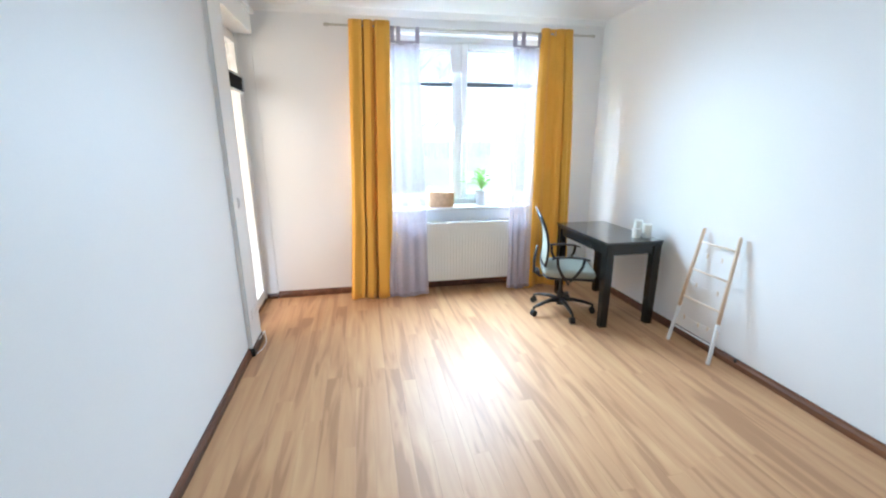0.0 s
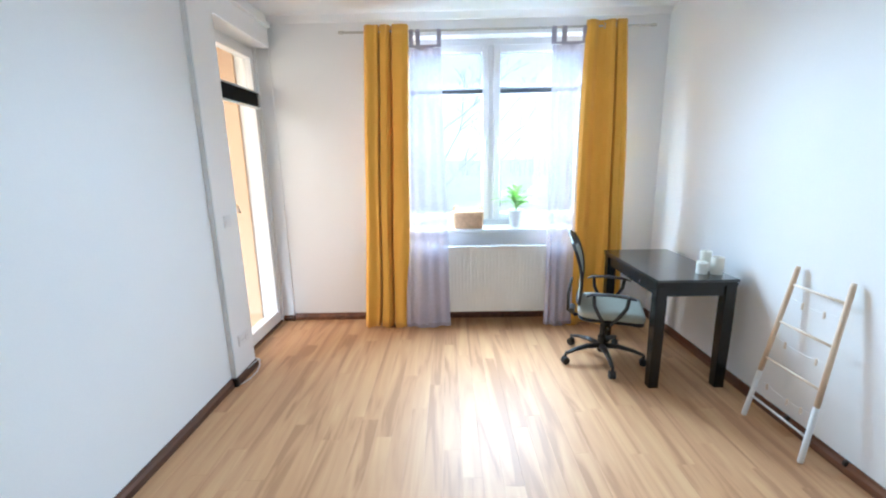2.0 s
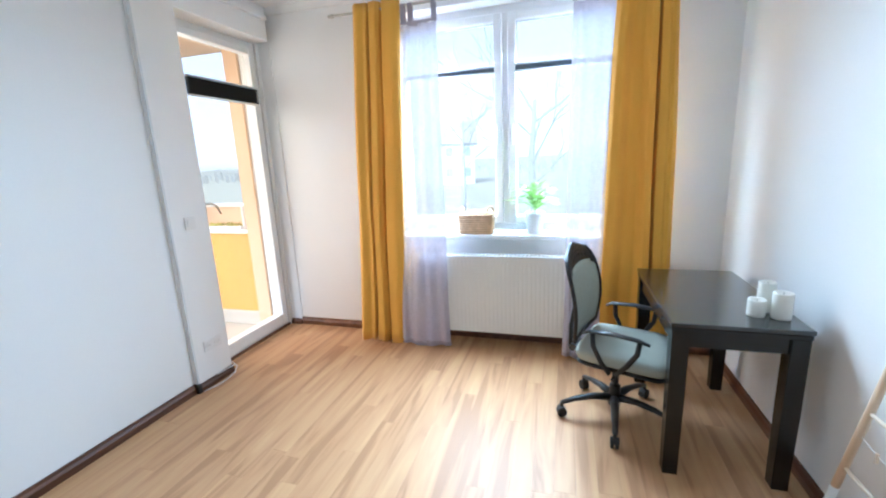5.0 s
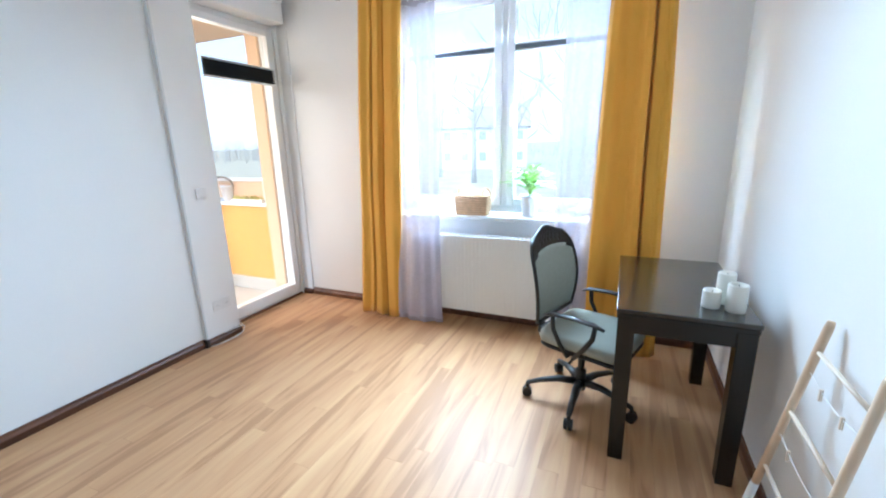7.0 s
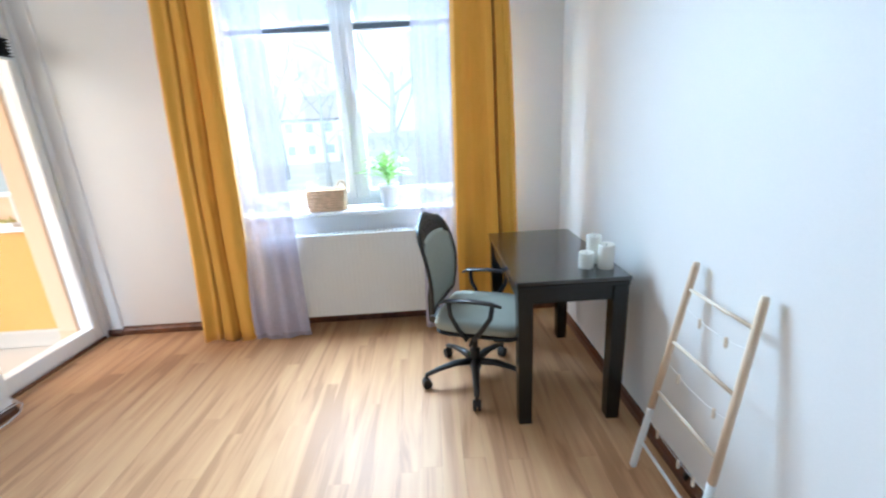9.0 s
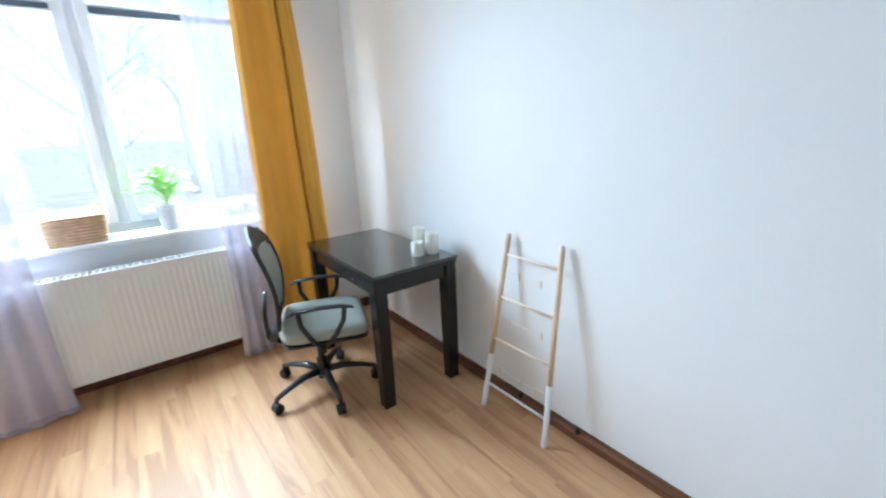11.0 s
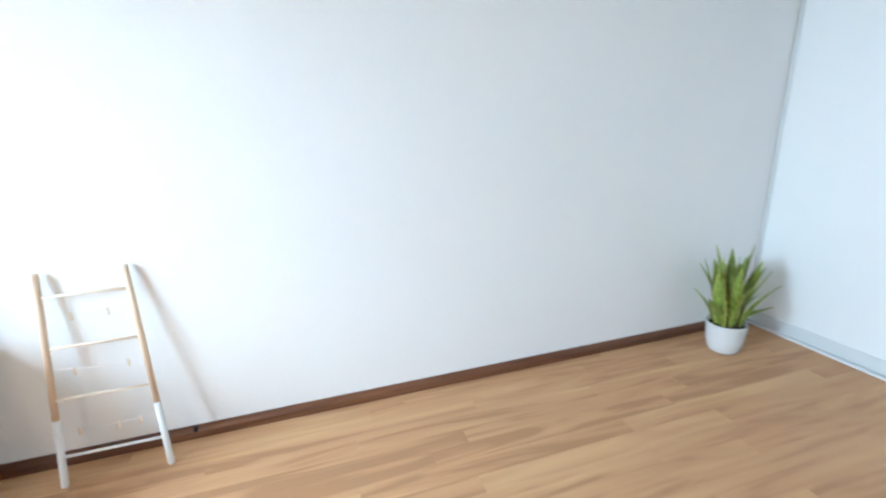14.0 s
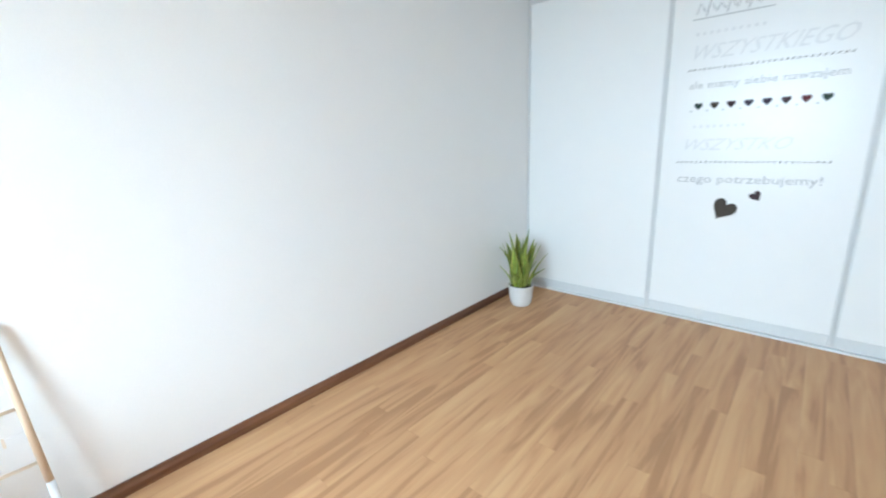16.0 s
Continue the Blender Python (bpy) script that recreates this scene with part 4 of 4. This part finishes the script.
def back_x(z, y):
    return BX - 0.06 * ((z - 0.52) / 0.5) + 0.04 * math.sin((z - 0.5) / 0.5 * math.pi) + 0.35 * y * y


def back_half(z):
    k = (z - 0.54) / 0.48
    return 0.20 + 0.035 * math.sin(k * math.pi) - (0.09 * max(0, (k - 0.75) / 0.25) ** 2)


bm = bmesh.new()
rows = []
for j in range(15):
    z = 0.545 + (0.90 - 0.545) * j / 14
    hw = back_half(z) - 0.012
    rows.append([bm.verts.new((back_x(z, hw * u), hw * u, z + 0.03 * (1 - u * u) * (j / 14))) for u in [i / 8 - 1 for i in range(17)]])
for a, b in zip(rows, rows[1:]):
    for i in range(16):
        bm.faces.new((a[i], a[i + 1], b[i + 1], b[i]))
thick(part("backrest", lowered(bm), CHAIRMESH, chair, "grey mesh back", smooth=True), 0.004)
# perforated top panel
bm = bmesh.new()
rows = []
NJ, NI = 11, 40
for j in range(NJ):
    row = []
    for i in range(NI + 1):
        u = 2 * i / NI - 1
        k = j / (NJ - 1)
        ztop = 1.035 - 0.045 * u * u
        zbot = 0.925 - 0.055 * u * u
        z = zbot + (ztop - zbot) * k
        hw = back_half(min(z, 1.02))
        row.append(bm.verts.new((back_x(z, hw * u), hw * u, z)))
    rows.append(row)
for j in range(NJ - 1):
    for i in range(NI):
        hole = 3 <= j <= 7 and 7 <= i <= NI - 8 and j % 2 and (i + j - 1) % 4 == 0
        if not hole:
            bm.faces.new((rows[j][i], rows[j][i + 1], rows[j + 1][i + 1], rows[j + 1][i]))
thick(part("headband", lowered(bm), BLACKPLASTIC, chair, "black perforated plastic top of the back", smooth=True), 0.012)
bm = bmesh.new()
edge = [(back_x(z, back_half(z)), back_half(z), z) for z in [0.54 + 0.48 * k / 16 for k in range(16)]]
for s in (-1, 1):
    tube(bm, [(x, s * y, z) for x, y, z in edge], [(0.008, 0.011)] * len(edge), 8)
tube(bm, [(back_x(0.545, 0.2 * u), 0.2 * u, 0.54 - 0.012 * (1 - u * u)) for u in [k / 6 - 1 for k in range(13)]], [(0.013, 0.012)] * 13, 8)
part("back_frame", lowered(bm), BLACKPLASTIC, chair, smooth=True)
part("back_support", tube_bm([(-0.10, 0, 0.35), (-0.20, 0, 0.34), (-0.255, 0, 0.38), (-0.255, 0, 0.50), (-0.235, 0, 0.63)], [(0.035, 0.012), (0.035, 0.012), (0.032, 0.012), (0.028, 0.012), (0.022, 0.010)], 10), BLACKPLASTIC, chair, smooth=True)
part("adjuster", tube_bm([(-0.225, -0.06, 0.385), (-0.225, 0.06, 0.385)], 0.022, 12), GREYPLASTIC, chair)
part("lever", tube_bm([(0.02, -0.07, 0.345), (0.03, -0.22, 0.335)], [0.006, 0.008], 8), BLACKPLASTIC, chair)
for s in (-1, 1):
    y = 0.02 + s * 0.240
    ar = part("armrest", tube_bm([(-0.125, y, 0.560), (-0.09, y, 0.578), (0.03, y, 0.585), (0.14, y, 0.577), (0.195, y, 0.562)], [(0.012, 0.006), (0.021, 0.009), (0.023, 0.010), (0.021, 0.009), (0.012, 0.006)], 12), GREYPLASTIC, chair, "grey-topped plastic arm pad", smooth=True)
    part("arm_strut", tube_bm([(-0.075, y, 0.572), (-0.07, y, 0.50), (-0.03, y, 0.42), (0.01, y * 0.97, 0.365), (0.01, y * 0.5, 0.352)], [(0.009, 0.013)] * 5, 8), BLACKPLASTIC, ar, smooth=True)
    part("arm_strut", tube_bm([(0.15, y, 0.570), (0.14, y, 0.50), (0.09, y, 0.42), (0.045, y * 0.97, 0.365), (0.045, y * 0.5, 0.352)], [(0.009, 0.013)] * 5, 8), BLACKPLASTIC, ar, smooth=True)

# ---- ladder ----
lad = thing("decorative_ladder", "small pine ladder rack with white-dipped feet leaning on the bare wall", "ladder", at=(2.275, 2.53, 0))
LT = (0.138, 0.92)


def on_leg(s, z):
    """A point on a leg at height z: s -1 the leg farther from the desk, 1 the nearer."""
    k = z / LT[1]
    return (LT[0] * k, (0.203 - 0.050 * k) * s if s > 0 else -(0.200 - 0.042 * k), z)


for s in (-1, 1):
    leg = part("leg", tube_bm([on_leg(s, z) for z in (0.30, 0.6, 0.9, 0.92)], [0.0125, 0.0125, 0.0125, 0.010], 14), PINE, lad, smooth=True)
    part("dipped_foot", tube_bm([on_leg(s, z) for z in (0.002, 0.008, 0.30)], [0.0115, 0.0135, 0.0135], 14), WHITEPAINT, leg, "white painted foot", smooth=True)
for z, m in ((0.82, PALEPINE), (0.605, PALEPINE), (0.385, PALEPINE), (0.135, WHITEPAINT)):
    part("rung", tube_bm([on_leg(-1, z), on_leg(1, z)], 0.0065, 10), m, lad, smooth=True)
for z, (ya, yb) in ((0.735, (0.3, 0.7)), (0.50, (0.25, 0.8)), (0.235, (0.2, 0.8))):
    a, b = Vector(on_leg(1, z + 0.02)), Vector(on_leg(-1, z + 0.02))
    cord = thing("peg_string", "thin white string with small wooden clothes pegs tied across the ladder", "string", group="peg strings")
    cord.matrix_basis = pose(2.275, 2.53, 0)
    pts = [a.lerp(b, k / 8) - Vector((0, 0, 0.02 * math.sin(k / 8 * math.pi))) for k in range(9)]
    part("string", tube_bm(pts, 0.0012, 5), WHITEPAINT, cord)
    for u in (ya, yb, (ya + yb) / 2 + 0.07)[: 2 if z > 0.3 else 3]:
        p = a.lerp(b, u) - Vector((0, 0, 0.02 * math.sin(u * math.pi)))
        peg = part("peg", box_bm(p.x - 0.004, p.x - 0.001, p.y - 0.004, p.y + 0.004, p.z - 0.028, p.z + 0.008, bevel=0.001), PALEPINE, cord)
        part("peg_half", box_bm(p.x + 0.001, p.x + 0.004, p.y - 0.004, p.y + 0.004, p.z - 0.028, p.z + 0.008, bevel=0.001), PALEPINE, peg)


# ---- plants ----
def snake_plant(x, y):
    t = thing("snake_plant", "snake plant with yellow-edged leaves in a white pot by the wardrobe", "potted plant", at=(x, y, 0))
    part("pot", lathe_bm([(0.070, 0), (0.080, 0.004), (0.092, 0.025), (0.103, 0.08), (0.112, 0.18), (0.114, 0.188), (0.113, 0.195), (0.107, 0.195), (0.104, 0.18), (0.01, 0.178)], 40), CERAMIC, t, "round white ceramic pot", smooth=True)
    part("soil", lathe_bm([(0.098, 0.179), (0.09, 0.186), (0.04, 0.19), (0.005, 0.19)], 24), SOIL, t)
    rnd = random.Random(4)
    for k in range(30):
        a = k * 2.4 + rnd.uniform(-0.3, 0.3)
        if k < 11:
            r0, h, lean = rnd.uniform(0.0, 0.05), rnd.uniform(0.36, 0.53), rnd.uniform(0.0, 0.09)
        else:
            r0, h, lean = rnd.uniform(0.04, 0.085), rnd.uniform(0.16, 0.40), rnd.uniform(0.05, 0.17)
        w = rnd.uniform(0.034, 0.046)
        ca, sa = math.cos(a), math.sin(a)
        ta = a + math.pi / 2 + rnd.uniform(-0.6, 0.6)
        tx, ty = math.cos(ta), math.sin(ta)
        twist = rnd.uniform(-0.6, 0.6)
        bm, em = bmesh.new(), bmesh.new()
        n = 8
        rows = []
        for j in range(n + 1):
            v = j / n
            cx, cy, cz = ca * (r0 + lean * v ** 1.6), sa * (r0 + lean * v ** 1.6), 0.185 + h * v
            ww = w * (0.6 + v) if v < 0.4 else w * max(0.02, 1 - ((v - 0.4) / 0.6) ** 1.7)
            ang = ta + twist * v
            tx, ty = math.cos(ang), math.sin(ang)
            fold = 0.3 * ww
            rows.append([(cx + tx * ww * q + -ty * fold * abs(q), cy + ty * ww * q + tx * fold * abs(q), cz) for q in (-1, -0.84, 0, 0.84, 1)])
        vs = [[bm.verts.new(p) for p in r[1:4]] for r in rows]
        for p, q in zip(vs, vs[1:]):
            for i in range(2):
                bm.faces.new((p[i], p[i + 1], q[i + 1], q[i]))
        leaf = thick(part("leaf", bm, LEAF, t, smooth=True), 0.003)
        for side in ((0, 1), (3, 4)):
            es = [[em.verts.new(r[side[0]]), em.verts.new(r[side[1]])] for r in rows]
            for p, q in zip(es, es[1:]):
                em.faces.new((p[0], p[1], q[1], q[0]))
        part("leaf_margin", em, LEAFEDGE, leaf, "yellow leaf margin")
    return t


snake_plant(2.19, -0.815)


def palm(x, y, z0):
    t = thing("potted_palm", "small bright green palm in a white pot on the window sill", "potted plant", at=(x, y, z0))
    bm = bmesh.new()
    n = 40
    rings = []
    for r, z in ((0.050, 0), (0.053, 0.003), (0.068, 0.13), (0.076, 0.14), (0.076, 0.16), (0.068, 0.16), (0.064, 0.14), (0.01, 0.138)):
        rings.append([bm.verts.new(((r + (0.0018 if k % 2 and 0.002 < z < 0.135 else 0)) * math.cos(k * math.tau / n), (r + (0.0018 if k % 2 and 0.002 < z < 0.135 else 0)) * math.sin(k * math.tau / n), z)) for k in range(n)])
    for a, b in zip(rings, rings[1:]):
        for k in range(n):
            bm.faces.new((a[k], a[(k + 1) % n], b[(k + 1) % n], b[k]))
    bm.faces.new(rings[0][::-1])
    bm.faces.new(rings[-1])
    part("pot", bm, GREYCERAMIC, t, "pale grey-white ribbed pot")
    part("soil", lathe_bm([(0.063, 0.139), (0.045, 0.148), (0.005, 0.15)], 20), SOIL, t)
    rnd = random.Random(9)
    for k in range(34):
        a = k * 2.39 + rnd.uniform(-0.3, 0.3)
        reach, h = rnd.uniform(0.10, 0.22), rnd.uniform(0.08, 0.25)
        if k == 3:
            a, reach, h = math.pi, 0.21, 0.12
        ca, sa = math.cos(a), math.sin(a) * (0.5 if math.sin(a) > 0 else 1.0)
        pts = [Vector((ca * reach * v ** 1.7, sa * reach * v ** 1.7, 0.145 + h * math.sin(min(v * 1.9, 1.75)) / 1.0)) for v in [j / 9 for j in range(10)]]
        frond = part("frond", tube_bm(pts, [0.0018] * 9 + [0.0006], 5), PALM, t)
        bm = bmesh.new()
        for j in range(3, 10):
            for s in (-1, 1):
                p, d = pts[j], (pts[j] - pts[j - 1]).normalized()
                side = d.cross(Vector((0, 0, 1))).normalized() * s
                ln = 0.085 * (1 - abs(j - 6) / 7)
                tip = p + side * ln * 0.8 + d * ln * 0.8 - Vector((0, 0, ln * 0.25))
                m1 = p.lerp(tip, 0.4)
                wv = d * 0.0062
                v = [bm.verts.new(q) for q in (p, m1 - wv, tip, m1 + wv)]
                bm.faces.new(v)
        part("frond_blade", bm, PALM, frond)
    return t


palm(1.175, 4.405, 0.885)

# ---- basket ----
bas = thing("basket", "woven seagrass basket with two loop handles on the window sill", "basket", at=(0.722, 4.375, 0.885))
bm = bmesh.new()
for j in range(9):
    z = 0.010 + j * 0.0175
    k = 0.93 + 0.07 * j / 8
    hx, hy = 0.136 * k, 0.062 * k
    pts = []
    for i in range(49):
        a = i * math.tau / 48
        e = 0.25
        pts.append((math.copysign(abs(math.cos(a)) ** e, math.cos(a)) * hx, math.copysign(abs(math.sin(a)) ** e, math.sin(a)) * hy + (0.0015 if i % 2 else -0.0015), z))
    tube(bm, pts, 0.0098, 6, cap=False)
part("weave", bm, BASKET, bas, smooth=True)
part("base", box_bm(-0.125, 0.125, -0.055, 0.055, 0.001, 0.008), BASKET, bas)
for s in (-1, 1):
    pts = [(s * 0.112 + 0.024 * math.cos(a), s * 0.03 * math.cos(a), 0.148 + 0.062 * math.sin(a)) for a in [k * math.pi / 12 for k in range(13)]]
    part("handle", tube_bm(pts, 0.0070, 8), BASKET, bas, smooth=True)

# ---- small fittings ----
sw = thing("light_switch", "white light switch on the wall step beside the balcony door", "switch")
part("plate", box_bm(STUB, STUB + 0.008, 3.235, 3.315, 1.10, 1.18, bevel=0.003), PVC, sw)
part("rocker", box_bm(STUB + 0.008, STUB + 0.013, 3.25, 3.30, 1.115, 1.165, bevel=0.002), PVC, sw)
so = thing("wall_socket", "white double wall socket low on the wall step", "socket")
part("plate", box_bm(STUB, STUB + 0.007, 3.215, 3.365, 0.25, 0.33, bevel=0.003), PVC, so)
for y in (3.253, 3.327):
    s2 = part("outlet", tube_bm([(STUB + 0.007, y, 0.29), (STUB + 0.010, y, 0.29)], 0.026, 20), PVC, so)
    for o in (-0.009, 0.009):
        part("contact", tube_bm([(STUB + 0.0098, y + o, 0.29), (STUB + 0.0106, y + o, 0.29)], 0.003, 8), SEAL, s2)
cb = thing("cable", "white cable lying along the skirting to the balcony door", "cable")
part("cord", tube_bm([(STUB + 0.022, 3.14, 0.004), (STUB + 0.05, 3.22, 0.004), (STUB + 0.055, 3.32, 0.004), (STUB + 0.035, 3.41, 0.006), (STUB + 0.02, 3.45, 0.03), (STUB - 0.03, 3.455, 0.06), (STUB - 0.09, 3.445, 0.06)], 0.0035, 8), WHITEPAINT, cb, smooth=True)
part("cord", tube_bm([(STUB + 0.018, 3.27, 0.060), (STUB + 0.024, 3.36, 0.060), (STUB + 0.026, 3.43, 0.055), (STUB + 0.02, 3.45, 0.034)], 0.0035, 8), WHITEPAINT, cb, smooth=True)
cb2 = thing("cable", "white cable running along the top of the skirting under the ladder", "cable")
part("cord", tube_bm([(XE - 0.006, y, 0.0615 + 0.0015 * math.sin(9 * y)) for y in [3.0 - 0.1 * k for k in range(14)]], 0.0032, 8), WHITEPAINT, cb2, smooth=True)
part("clip", box_bm(XE - 0.025, XE - 0.001, 2.25, 2.267, 0.040, 0.068, bevel=0.003), BLACKPLASTIC, cb2, "small dark cable clip")
part("clip", box_bm(XE - 0.025, XE - 0.001, 2.60, 2.617, 0.040, 0.068, bevel=0.003), BLACKPLASTIC, cb2, "small dark cable clip")
# thin grey strip drawn along the seam line of the wall step
tr = structure("seam_strip", box_bm(STUB - 0.001, STUB + 0.006, 3.122, 3.136, 0.06, ZC - 0.001, bevel=0.001), TRACK, "thin grey strip along the seam at the wall step")

# ---- floor strips ----
rnd = random.Random(7)
SW, SL = 0.0975, 1.29
strip_bm = box_bm(-SW / 2 + 0.0002, SW / 2 - 0.0002, -SL / 2 + 0.0002, SL / 2 - 0.0002, -0.0115, 0.0, bevel=0.0003, seg=1)
strip_mesh = bpy.data.meshes.new("plank")
strip_bm.to_mesh(strip_mesh)
strip_bm.free()
strip_mesh.materials.append(FLOOR)


def plank(x, y0, y1, mesh=None):
    if mesh is None:
        b = box_bm(-SW / 2 + 0.0002, SW / 2 - 0.0002, -(y1 - y0) / 2 + 0.0002, (y1 - y0) / 2 - 0.0002, -0.0115, 0.0, bevel=0.0003, seg=1)
        mesh = bpy.data.meshes.new("plank")
        b.to_mesh(mesh)
        b.free()
        mesh.materials.append(FLOOR)
    ob = new("plank", mesh)
    ob.location = (x, (y0 + y1) / 2, 0)
    ob.parent = floor


x = XE - SW / 2
while x > XW - 0.14:
    y = YN + 0.01 - rnd.uniform(0.2, SL)
    top = YN + 0.01
    plank(x, y, top)
    while y - SL > YS - 0.12:
        plank(x, y - SL, y, strip_mesh)
        y -= SL
    if y > YS - 0.11:
        plank(x, YS - 0.12, y)
    x -= SW
